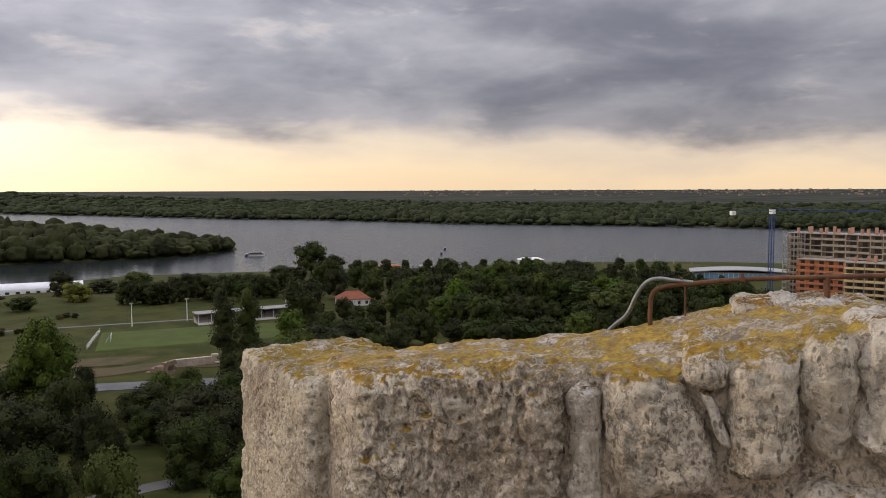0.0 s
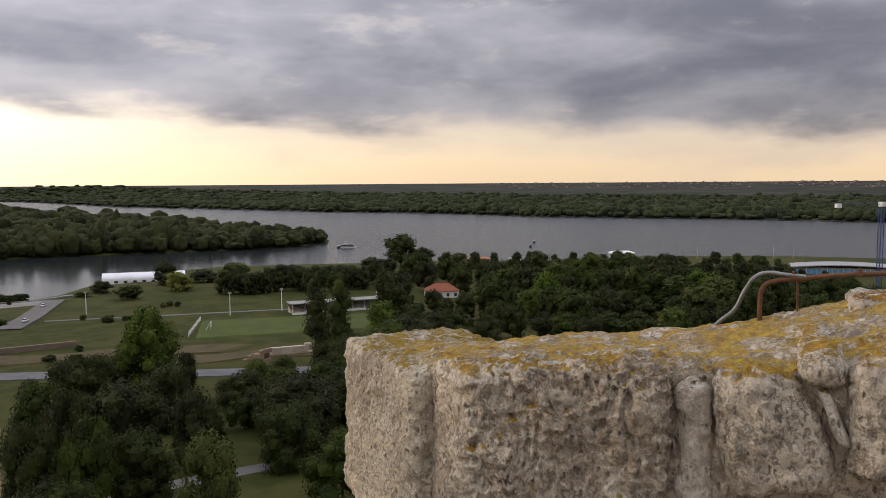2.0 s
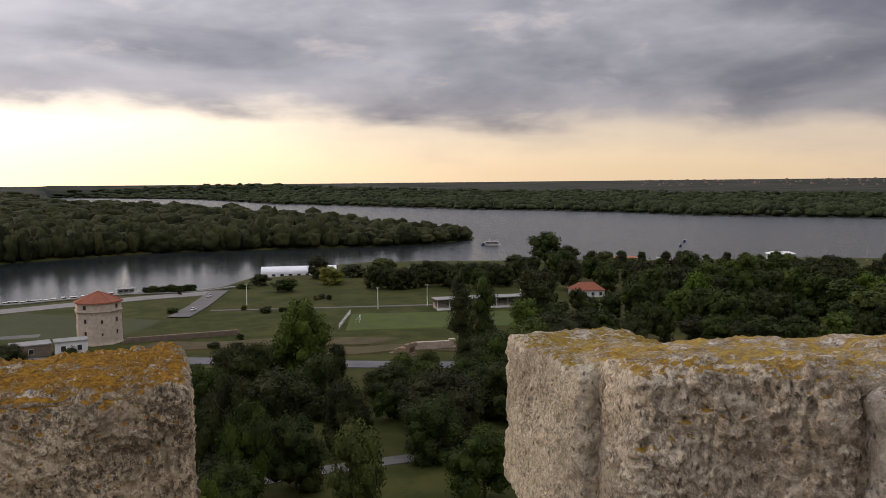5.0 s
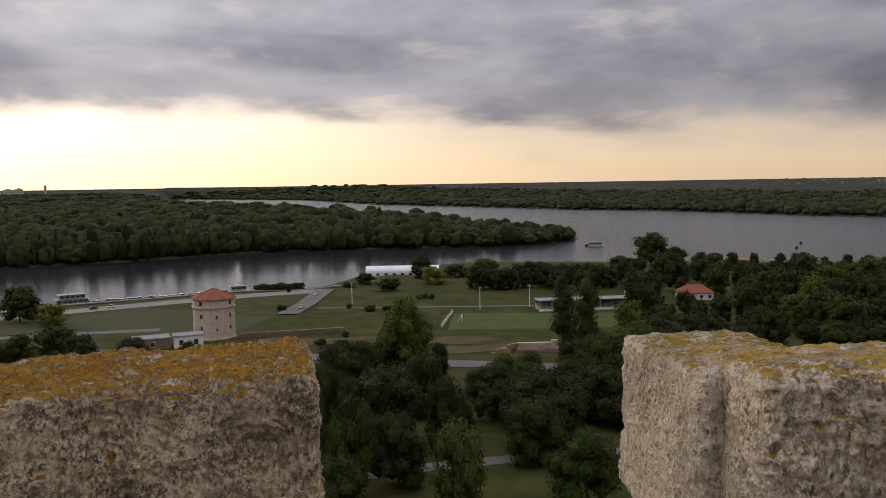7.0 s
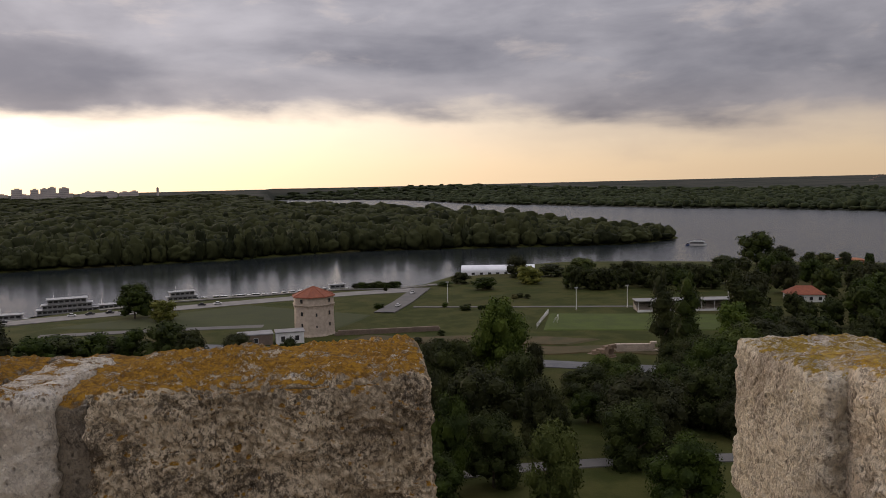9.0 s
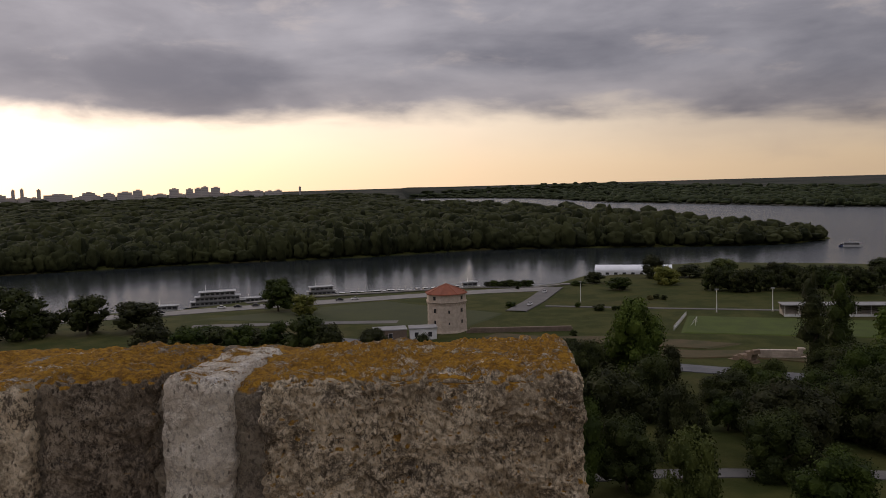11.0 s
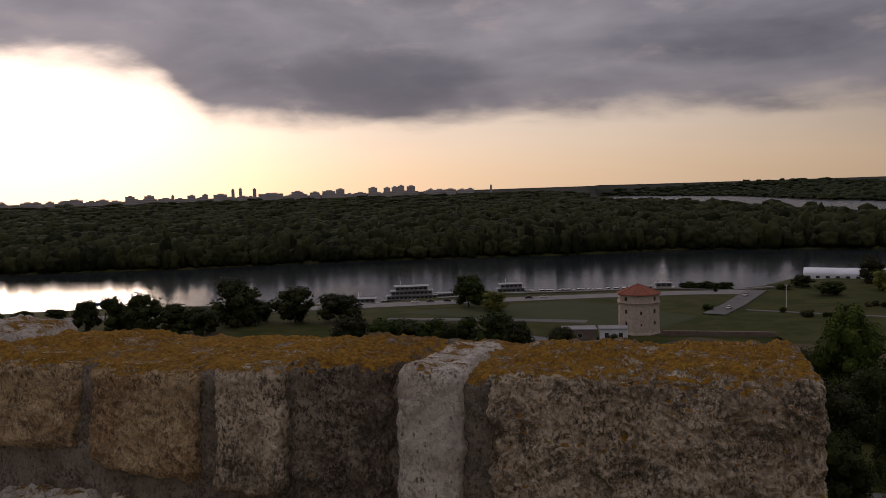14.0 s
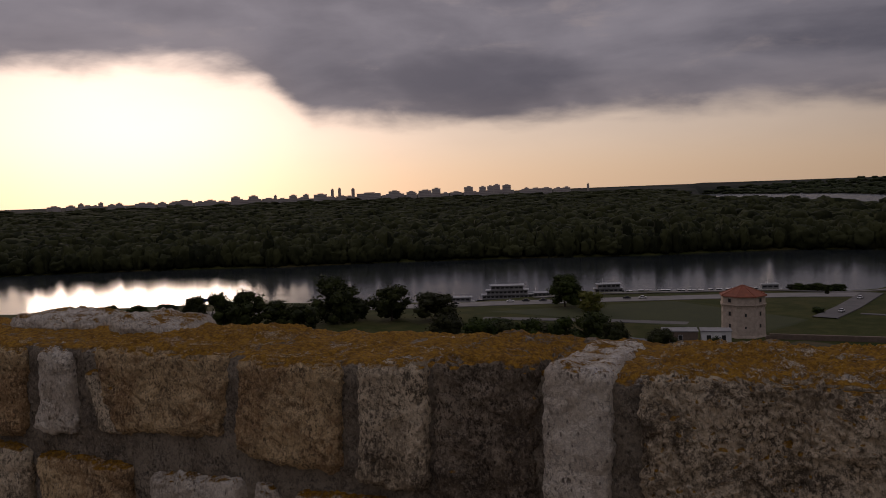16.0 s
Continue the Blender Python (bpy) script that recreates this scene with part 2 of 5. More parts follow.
GREY = mat_plain("grey_metal", (0.42, 0.42, 0.41), (0.33, 0.33, 0.33), 0.5, 0.5, 0.5, 0.004)
CAR_DARK = mat_plain("dark_car_paint", (0.02, 0.022, 0.025), (0.03, 0.03, 0.032), 1.0, 0.25, 0.0, 0.0, 0.5)
# pale tone: haze over the distance is put into the wall colour
FAR_WALL = mat_plain("distant_hazed_render", (0.50, 0.45, 0.42), (0.42, 0.38, 0.36), 0.02, 0.9, 0.0, 0.0)
FAR_LIGHT = mat_plain("distant_house_walls", (0.30, 0.23, 0.19), (0.17, 0.13, 0.11), 0.02, 0.9, 0.0, 0.0)


FAR_BAND = mat_plain("distant_glazing", (0.28, 0.26, 0.25), (0.24, 0.22, 0.21), 0.02, 0.6, 0.0, 0.0)
PAVING_DARK = mat_plain("park_paving", (0.15, 0.14, 0.125), (0.115, 0.108, 0.10), 0.2, 0.9, 0.0, 0.01)


BROWN = mat_plain("brown_render", (0.22, 0.16, 0.12), (0.16, 0.12, 0.09), 0.5, 0.9, 0.0, 0.01)
ROOFING = mat_plain("bitumen_roofing", (0.30, 0.29, 0.275), (0.22, 0.215, 0.21), 0.3, 0.9, 0.0, 0.01)


def mat_leaf(name, a, b):
    m, n = material(name)
    info = n.add("ShaderNodeNewGeometry").outputs["Random Per Island"]
    rnd = n.add("ShaderNodeObjectInfo").outputs["Random"]
    clump = n.noise(place_of(n), 0.30, 3.0, 0.55)
    c = n.mix(n.math("MULTIPLY_ADD", n.ramp(clump, 0.38, 0.62), 0.6, n.math("MULTIPLY", info, 0.4)), a, b)
    hsv = n.add("ShaderNodeHueSaturation", {}, Hue=n.math("MULTIPLY_ADD", rnd, 0.05, 0.475), Saturation=n.math("MULTIPLY_ADD", rnd, 0.25, 0.85), Value=n.math("MULTIPLY_ADD", rnd, 0.5, 0.75), Color=c).outputs[0]
    finish(n, hsv, 0.75, None, spec=0.15)
    return m


LEAF = mat_leaf("leaves", (0.013, 0.018, 0.004), (0.041, 0.050, 0.009))
LEAF_LIGHT = mat_leaf("leaves_light", (0.032, 0.046, 0.007), (0.080, 0.100, 0.017))
LEAF_OLIVE = mat_leaf("leaves_turning", (0.075, 0.085, 0.014), (0.14, 0.13, 0.026))


def mat_forest(name, a, b, grain):
    m, n = material(name)
    p = place_of(n)
    info = n.add("ShaderNodeNewGeometry").outputs["Random Per Island"]
    big, fine = n.noise(p, grain, 4.0), n.noise(p, grain * 14.0, 5.0, 0.7)
    tree = n.add("ShaderNodeSeparateColor", {}, i0=n.add("ShaderNodeTexVoronoi", {}, Vector=n.vec("MULTIPLY", p, (1.0, 1.0, 0.3)).outputs[0], Scale=grain * 7.0).outputs["Color"]).outputs[0]
    c = n.mix(n.ramp(n.math("ADD", n.math("MULTIPLY", info, 0.25), n.math("ADD", n.math("MULTIPLY", tree, 0.55), n.math("MULTIPLY", fine, 0.2))), 0.3, 0.7), a, b)
    c = n.mix(n.math("MULTIPLY", n.ramp(big, 0.4, 0.62), 0.4), c, b)
    finish(n, c, 0.9, fine, 0.8, 0.6, spec=0.1)
    return m


WOOD_ISLAND = mat_forest("island_foliage", (0.013, 0.016, 0.006), (0.043, 0.047, 0.017), 0.012)
WOOD_FAR = mat_forest("far_foliage", (0.017, 0.023, 0.010), (0.040, 0.049, 0.020), 0.008)


def mat_ground():
    m, n = material("grass_and_earth")
    p = place_of(n)
    big, mid, fine = n.noise(p, 0.012, 5.0, 0.6), n.noise(p, 0.09, 5.0, 0.6), n.noise(p, 1.1, 5.0, 0.7)
    c = n.mix(n.ramp(mid, 0.38, 0.62), (0.034, 0.042, 0.009), (0.060, 0.060, 0.016))
    c = n.mix(n.math("MULTIPLY", n.ramp(big, 0.52, 0.66), 0.6), c, (0.088, 0.068, 0.028))
    c = n.mix(n.math("MULTIPLY", n.ramp(fine, 0.5, 0.7), 0.4), c, (0.032, 0.036, 0.010))
    far = n.add("ShaderNodeVectorMath", {"operation": "LENGTH"}, i0=p).outputs["Value"]
    stripes = n.noise(n.vec("MULTIPLY", p, (0.0022, 0.010, 0.0)).outputs[0], 1.0, 6.0, 0.65)
    fields = n.mix(n.ramp(stripes, 0.42, 0.58), (0.022, 0.026, 0.018), (0.052, 0.050, 0.038))
    c = n.mix(n.ramp(far, 1200.0, 1500.0), c, fields)
    finish(n, c, 0.95, fine, 0.15, 0.6, spec=0.1)
    return m


GROUND = mat_ground()


def mat_water():
    m, n = material("river_water")
    p = place_of(n)
    a = n.noise(n.vec("MULTIPLY", p, (0.30, 0.55, 0.0)).outputs[0], 1.0, 5.0, 0.6)
    b = n.noise(n.vec("MULTIPLY", p, (0.012, 0.02, 0.0)).outputs[0], 1.0, 3.0, 0.5)
    c = n.mix(n.ramp(b, 0.4, 0.6), (0.016, 0.021, 0.022), (0.026, 0.031, 0.030))
    far = n.ramp(n.add("ShaderNodeVectorMath", {"operation": "LENGTH"}, i0=p).outputs["Value"], 760.0, 1000.0)
    far = n.math("MAXIMUM", far, n.ramp(n.add("ShaderNodeSeparateXYZ", {}, i0=p).outputs[0], 60.0, 240.0))
    wave = n.math("MULTIPLY", a, n.math("MULTIPLY_ADD", far, 0.34, n.math("MULTIPLY_ADD", n.ramp(b, 0.45, 0.62), 0.045, 0.016)))
    finish(n, c, n.math("MULTIPLY_ADD", far, 0.14, 0.13), wave, 1.1, 0.7, spec=0.18)
    return m


WATER = mat_water()


# ---- mesh helpers ----
def mesh_object(name, verts, faces, mat, parent=None, smooth=False):
    me = bpy.data.meshes.new(name)
    me.from_pydata([tuple(v) for v in verts], [], [tuple(f) for f in faces])
    me.materials.append(mat)
    if smooth:
        me.polygons.foreach_set("use_smooth", [True] * len(me.polygons))
    ob = new(name, me)
    if parent is not None:
        ob.parent = parent
    return ob


def part(name, bm, mat, parent, label="", smooth=False):
    me = bpy.data.meshes.new(name)
    bm.to_mesh(me)
    bm.free()
    me.materials.append(mat)
    if smooth:
        me.polygons.foreach_set("use_smooth", [True] * len(me.polygons))
    ob = new(name, me)
    ob.parent = parent
    return tagged(ob, label)


def box(bm, x0, x1, y0, y1, z0, z1, bevel=0.0):
    made = bmesh.ops.create_cube(bm, size=1.0)["verts"]
    for v in made:
        v.co = Vector((x0 + (v.co.x + 0.5) * (x1 - x0), y0 + (v.co.y + 0.5) * (y1 - y0), z0 + (v.co.z + 0.5) * (z1 - z0)))
    if bevel:
        bmesh.ops.bevel(bm, geom=list({e for v in made for e in v.link_edges}), offset=bevel, segments=2, affect="EDGES")
    return bm


def boxed(name, size, mat, parent, bevel=0.0, label=""):
    return part(name, box(bmesh.new(), *size, bevel), mat, parent, label)


def rod(bm, a, b, r0, r1=None, sides=8):
    """A tapered rod from a to b."""
    a, b = Vector(a), Vector(b)
    m = Matrix.Translation((a + b) / 2) @ (b - a).to_track_quat("Z", "Y").to_matrix().to_4x4()
    bmesh.ops.create_cone(bm, cap_ends=True, segments=sides, radius1=r0, radius2=r0 if r1 is None else r1, depth=(b - a).length, matrix=m)
    return bm


def anchor(name, m, label, category, group="", kind=""):
    ob = new(name)
    ob.matrix_basis = m
    return tagged(ob, label, category, group, kind)


def table(b, rows):
    return float(np.interp(b, [r[0] for r in rows], [r[1] for r in rows]))


# ---- ground, river, island and far land ----
SHORE = [(-180, 4900), (-100, 4900), (-80, 700), (-62, 547), (-51, 519), (-39, 474), (-32, 460), (-23, 491), (-17, 492), (-11, 505), (-7, 497), (-5, 512), (-2.5, 565), (1, 610), (5, 640), (15, 640), (22, 648), (28, 655), (33, 694), (45, 731), (56, 740), (80, 900), (100, 4900), (180, 4900)]
ISLE_NEAR = [(-80, 1000), (-62, 898), (-45, 790), (-32, 780), (-26, 775), (-18.6, 776), (-9.5, 825), (-1.8, 822), (5, 830), (8.9, 848), (11, 875), (12.5, 925)]
ISLE_FAR = [(-80, 4800), (-20, 4700), (-15, 2990), (-7, 2000), (1, 1395), (5, 1155), (8.9, 1060), (11, 985), (12.5, 930)]
FAR_SHORE = [(-80, 4850), (-17, 4850), (-15, 4700), (-7, 3728), (-1.7, 2669), (5, 2240), (12, 1919), (16, 1850), (25, 1634), (28, 1545), (45, 1455), (50, 1429), (60, 1420), (80, 1400)]


def land_height(r, shore):
    hill = 7.0 + (0.0 if r > 215 else table(r, [(0, 45), (12, 45), (30, 28), (60, 13), (100, 8), (150, 4), (215, 0)]))
    return min(hill, table(shore - r, [(0, 1.0), (8, 3.6), (45, 7.0), (60, 60.0)]))


def ground_at(x, y):
    return land_height(math.hypot(x, y), table(math.degrees(math.atan2(x, y)), SHORE))


def rising(r, start):
    return 2.5 + 59.5 * max(0.0, (r - start) / (4950 - start)) ** 1.6


bearings = sorted(set(np.round(np.r_[np.arange(-180, -80, 4), np.arange(-80, 80, 0.5), np.arange(80, 180.1, 4)], 2)))
verts, rings = [], 0
for b in bearings:
    shore = table(b, SHORE)
    has_isle = -80 <= b <= 12.5
    in_front = -80 <= b <= 80
    col = [(r, land_height(r, shore) + (0.10 * noise.noise((b * 0.3, r * 0.02, 0)) if r > 60 else 0)) for r in np.geomspace(4.0, shore - 9, 46)]
    col += [(shore - 4, 2.8), (shore, 0.9), (shore + 3, -3.0)]
    i0, i1, f0 = table(b, ISLE_NEAR), table(b, ISLE_FAR), table(b, FAR_SHORE)
    if not in_front:
        col += [(4905 + k * 2, 60.0) for k in range(26)]
    else:
        isle = [(i0 - 4, -3.0), (i0, 0.4)] + [(r, 2.2 + (rising(r, 2600) - 2.5 if r > 2600 else 0) * (b < -14)) for r in np.linspace(i0 + 8, max(i1 - 8, i0 + 9), 8)] + [(max(i1, i0 + 12), 0.4 if b > -16 else rising(i1, 2600)), (max(i1, i0 + 12) + 4, -3.0 if b > -16 else rising(i1 + 4, 2600))]
        if not has_isle:
            isle = [(r, -3.0) for r, _ in isle]
        f1 = max(f0, isle[-1][0] + 20)
        col += isle + [(f1 - 4, -3.0 if b > -16 else rising(f1 - 4, 2600)), (f1, 0.8 if b > -16 else rising(f1, 2600))] + [(r, rising(r, f1) if b > -16 else rising(r, 2600)) for r in np.linspace(f1 + 12, 4960, 12)]
    rings = len(col)
    t = math.radians(b)
    verts += [(r * math.sin(t), r * math.cos(t), z) for r, z in col]
faces = [(i * rings + j, i * rings + j + 1, (i + 1) * rings + j + 1, (i + 1) * rings + j) for i in range(len(bearings) - 1) for j in range(rings - 1)]
ground = mesh_object("ground", verts, [f[::-1] for f in faces], GROUND, smooth=True)
tagged(ground, "grassy riverside ground with bare patches, river banks and far plain", "ground", kind="structure")

bm = bmesh.new()
bmesh.ops.create_circle(bm, cap_ends=True, radius=4900, segments=64)
for v in bm.verts:
    v.co.z = 0.0
me = bpy.data.meshes.new("water")
bm.to_mesh(me)
bm.free()
me.materials.append(WATER)
tagged(new("water", me), "wide calm grey river reflecting the clouds", "river", kind="structure")


def ico(level):
    bm = bmesh.new()
    bmesh.ops.create_icosphere(bm, subdivisions=level, radius=1.0)
    v = np.array([x.co[:] for x in bm.verts])
    f = np.array([[x.index for x in g.verts] for g in bm.faces])
    bm.free()
    return v, f


def blobs(name, spots, level, mat, label, category, cards=90, leaf=0.075):
    """Many lumpy crowns in one mesh. spots: x, y, z, radius, height."""
    rng = np.random.default_rng(len(spots))
    v, f = ico(level)
    allv, allf, total = [], [], 0
    for k, (x, y, z, r, h) in enumerate(spots):
        lump = 1 + 0.24 * np.sin(v @ rng.normal(0, 3.2, 3) + rng.uniform(0, 6)) * np.sin(v @ rng.normal(0, 3.2, 3)) + rng.normal(0, 0.11, len(v))
        w = np.sign(v) * np.abs(v) ** 0.82 * lump[:, None] * (r, r, h) + (x, y, z)
        allv.append(w)
        allf += (f + total).tolist()
        total += len(w)
        n = rng.normal(0, 1, (cards, 3))
        n /= np.linalg.norm(n, axis=1)[:, None]
        n[:, 2] = np.abs(n[:, 2]) - 0.25
        c = n * rng.uniform(0.86, 1.14, (cards, 1)) * (r, r, h) + (x, y, z)
        quad = np.repeat(c, 4, 0) + rng.normal(0, 1, (cards * 4, 3)) * leaf * np.array([r, r, h]) * rng.uniform(0.6, 1.2)
        allv.append(quad)
        allf += (np.arange(cards * 4).reshape(-1, 4) + total).tolist()
        total += cards * 4
    ob = mesh_object(name, np.concatenate(allv).tolist(), allf, mat, smooth=True)
    return tagged(ob, label, category, kind="stuff")


rng = np.random.default_rng(5)
front, deep = [], []
for b in np.arange(-78, 12.4, 0.5):
    i0, i1 = table(b, ISLE_NEAR), table(b, ISLE_FAR)
    r, row = i0 + 5, 0
    while r < min(i1 - 3, 4300):
        bb, rr = b + rng.uniform(-0.3, 0.3), r + rng.uniform(-0.4, 0.4) * r * 0.012
        size = rr * 0.0078 * rng.uniform(0.55, 1.4)
        tall = rng.uniform(6.0, 11.0) * (0.78 if row == 0 else 1.0) * (0.8 if b > 4 else 1.0)
        tall *= 0.9 + 0.65 * noise.noise((bb * 1.1, rr * 0.006, 2.0))
        if row < 3 and b < 3:
            tall *= 1.25
        g = 2.2 + (rising(rr, 2600) - 2.5 if rr > 2600 and b < -14 else 0)
        x, y = rr * math.sin(math.radians(bb)), rr * math.cos(math.radians(bb))
        (front if row < 5 else deep).append((x, y, g + tall * 0.85, size, tall))
        r *= 1.010 if row < 3 else 1.038
        row += 1
blobs("island_forest", front, 3, WOOD_ISLAND, "dense dark willow and poplar forest along the island bank", "forest")
blobs("island_woods", deep, 2, WOOD_ISLAND, "dense dark forest canopy covering the low island", "forest", 8, 0.11)
spots = []
for b in np.arange(-15, 76, 0.5):
    f0 = table(b, FAR_SHORE)
    for row in range(24):
        bb, rr = b + rng.uniform(-0.25, 0.25), f0 * (1 + 0.013 * row + 0.0009 * row * row) + 6 + rng.uniform(-5, 5)
        if rr > 4800:
            continue
        tall = rng.uniform(4.0, 10.0) * (0.6 if row == 0 else 1)
        spots.append((rr * math.sin(math.radians(bb)), rr * math.cos(math.radians(bb)), rising(rr, f0) + tall * 0.8, rr * 0.0050 * rng.uniform(0.6, 1.4), tall))
blobs("far_bank_forest", spots, 2, WOOD_FAR, "hazy green woods along the far river bank", "forest", 12, 0.11)


# ---- parapet stones ----
LATTICE = np.random.default_rng(3).permutation(512)
LATTICE = np.r_[LATTICE, LATTICE, LATTICE]
SLOPES = np.random.default_rng(8).normal(0, 1, (512, 3))
SLOPES /= np.linalg.norm(SLOPES, axis=1)[:, None]


def wander(p):
    """Smooth gradient noise, about -0.7 to 0.7, for an array of places."""
    base = np.floor(p).astype(int)
    f = p - base
    fade = f * f * f * (f * (f * 6 - 15) + 10)
    total = np.zeros(len(p))
    for cx in (0, 1):
        for cy in (0, 1):
            for cz in (0, 1):
                h = LATTICE[LATTICE[LATTICE[(base[:, 0] + cx) % 512] + (base[:, 1] + cy) % 512] + (base[:, 2] + cz) % 512]
                dot = ((f - (cx, cy, cz)) * SLOPES[h]).sum(1)
                w = np.where(cx, fade[:, 0], 1 - fade[:, 0]) * np.where(cy, fade[:, 1], 1 - fade[:, 1]) * np.where(cz, fade[:, 2], 1 - fade[:, 2])
                total += w * dot
    return total


def shell(lines):
    """The surface of a unit box cut along the given lines of each axis: places and faces."""
    index, co, faces = {}, [], []

    def at(key):
        if key not in index:
            index[key] = len(co)
            co.append((lines[0][key[0]], lines[1][key[1]], lines[2][key[2]]))
        return index[key]

    for axis in range(3):
        b, c = (axis + 1) % 3, (axis + 2) % 3
        for side in (0, len(lines[axis]) - 1):
            for i in range(len(lines[b]) - 1):
                for j in range(len(lines[c]) - 1):
                    quad = []
                    for di, dj in ((0, 0), (1, 0), (1, 1), (0, 1)):
                        key = [0, 0, 0]
                        key[axis], key[b], key[c] = side, i + di, j + dj
                        quad.append(at(tuple(key)))
                    faces.append(quad if side else quad[::-1])
    return np.array(co), faces


def stone(name, wall, quad, d0, d1, mat, cell=0.004, rough=0.008, rim=0.02, back_drop=0.0, seed=0, label="", shear=0.0, crest=None, tooled=0.0):
    """A worn block in a wall. quad: (s, z) of its lower start, lower end, upper end and upper start; d0, d1: its depth."""
    (origin, along, inward), parent = wall
    size = np.array([abs(quad[1][0] - quad[0][0]), d1 - d0, abs(quad[3][1] - quad[0][1])])
    cut = min(max((65.40 - quad[0][1]) / size[2], 0.0), 0.8)
    rows = np.linspace(cut, 1, max(6, int(size[2] * (1 - cut) / cell)))
    if cut:
        rows = np.r_[np.linspace(0, cut, 7)[:-1], rows]
    g, faces = shell([np.linspace(0, 1, max(6, int(size[0] / cell))), np.linspace(0, 1, max(6, int(size[1] / (cell * 1.3)))), rows])
    p = g * size
    q = np.clip(p, rim, np.maximum(size - rim, rim))
    e = p - q
    far = np.linalg.norm(e, axis=1)
    n = e / np.maximum(far, 1e-9)[:, None]
    p = q + n * rim
    edge = np.clip((np.abs(n) > 0.25).sum(1) - 1, 0, 1)
    k = p + np.array([seed * 3.7, seed * 1.3, seed * 2.1])
    bend = np.stack([wander(k * 13), wander(k * 13 + 40), wander(k * 13 + 80)], 1) * 0.03
    w = k + bend
    amp = 0.9 * wander(k * 5) + 1.3 * (0.24 - np.abs(wander(w * 11))) + 0.85 * wander(w * 24)
    amp += 0.9 * (0.22 - np.abs(wander(w * 46 + 7))) + 0.55 * wander(w * 95) + 0.36 * wander(w * 190)
    pit = np.clip(wander(w * (105, 105, 60) + 3) - 0.16, 0, 0.35) * np.clip(wander(k * 9 + 5) + 0.35, 0, 1)
    amp = amp * rough - 3.2 * pit * rough - edge * rough * 0.9 * np.clip(wander(k * 17 + 11) + 0.1, 0, 1)
    if tooled:
        amp -= tooled * np.clip(wander(k * (85, 85, 26)) - 0.08, 0, 0.4)
    p = p + n * amp[:, None]
    u, w, v = (p / size).T
    s = (quad[0][0] * (1 - u) + quad[1][0] * u) * (1 - v) + (quad[3][0] * (1 - u) + quad[2][0] * u) * v
    z = (quad[0][1] * (1 - u) + quad[1][1] * u) * (1 - v) + (quad[3][1] * (1 - u) + quad[2][1] * u) * v - back_drop * w * v
    d = d0 + w * (d1 - d0)
    if crest:
        at = s + shear * d * (1 - u)
        fore, aft = (np.interp(at, [r[0] for r in c], [r[1] for r in c]) for c in crest)
        z += np.where(v > 0.5, (fore * (1 - w) + aft * w - (quad[3][1] * (1 - u) + quad[2][1] * u) + back_drop * w * v) * (v - 0.5) / 0.5, 0)
    s = s + shear * d * (1 - u)
    co = np.stack([origin[0] + along[0] * s + inward[0] * d, origin[1] + along[1] * s + inward[1] * d, z], 1)
    if along[0] * inward[1] - along[1] * inward[0] < 0:
        faces = [f[::-1] for f in faces]
    return tagged(mesh_object(name, co.tolist(), faces, mat, parent, smooth=True), label)


def axes(a, b):
    v = Vector((b[0] - a[0], b[1] - a[1])).normalized()
    return (a, (v.x, v.y), (-v.y, v.x))


# the right-hand parapet block runs obliquely towards the viewer
M1 = tagged(new("merlon"), "pale rough limestone parapet block with yellow lichen on top", "parapet", "parapet blocks")
M2 = tagged(new("merlon"), "weathered limestone parapet block thick with orange lichen on top", "parapet", "parapet blocks")
F1 = (axes((0.345, 0.878), (0.556, 0.680)), M1)
o2 = axes((-0.20, 1.135), (-1.60, 0.94))
F2 = ((o2[0], o2[1], (-o2[2][0], -o2[2][1])), M2)

lf = axes((0.345, 0.878), (0.36, 1.42))
FL = ((lf[0], lf[1], (-lf[2][0], -lf[2][1])), M1)

CREST_1 = ([(-0.4, 65.737), (0.0, 65.784), (0.23, 65.816), (0.36, 65.824), (0.46, 65.850), (0.54, 65.876), (0.9, 65.905)], [(-0.36, 65.730), (-0.1, 65.753), (0.02, 65.772), (0.12, 65.778), (0.24, 65.794), (0.35, 65.824), (0.43, 65.849), (0.62, 65.856), (0.9, 65.87)])
stone("mortar_core", F1, [(0.02, 65.16), (0.90, 65.16), (0.90, 65.915), (0.02, 65.772)], 0.022, 0.385, MORTAR_PALE, 0.005, 0.009, 0.012, 0.0, 2, "grey mortar fill crusted with lichen", -0.86, CREST_1)
stone("corner_block", F1, [(0.0, 65.26), (0.222, 65.26), (0.228, 65.824), (0.0, 65.792)], 0.0, 0.30, STONE_M1, 0.0023, 0.014, 0.010, 0.045, 3, "big pale pitted corner block", -0.62)
stone("side_block", FL, [(0.155, 65.44), (0.612, 65.44), (0.580, 65.732), (0.165, 65.756)], -0.014, 0.22, STONE_SIDE, 0.0028, 0.008, 0.012, 0.0, 41, "pale limestone block with vertical tool pits", tooled=0.012)
stone("stone", FL, [(0.10, 65.16), (0.54, 65.16), (0.54, 65.425), (0.10, 65.425)], -0.004, 0.2, STONE_M1, 0.0046, 0.012, 0.03, 0.0, 43)
stone("stone", F1, [(0.248, 65.52), (0.280, 65.52), (0.270, 65.806), (0.238, 65.797)], 0.006, 0.20, STONE_WHITE, 0.0046, 0.008, 0.014, 0.0, 5)
stone("stone", F1, [(0.292, 65.68), (0.402, 65.705), (0.352, 65.826), (0.275, 65.816)], 0.0, 0.10, STONE_M1, 0.0046, 0.010, 0.02, 0.02, 8)
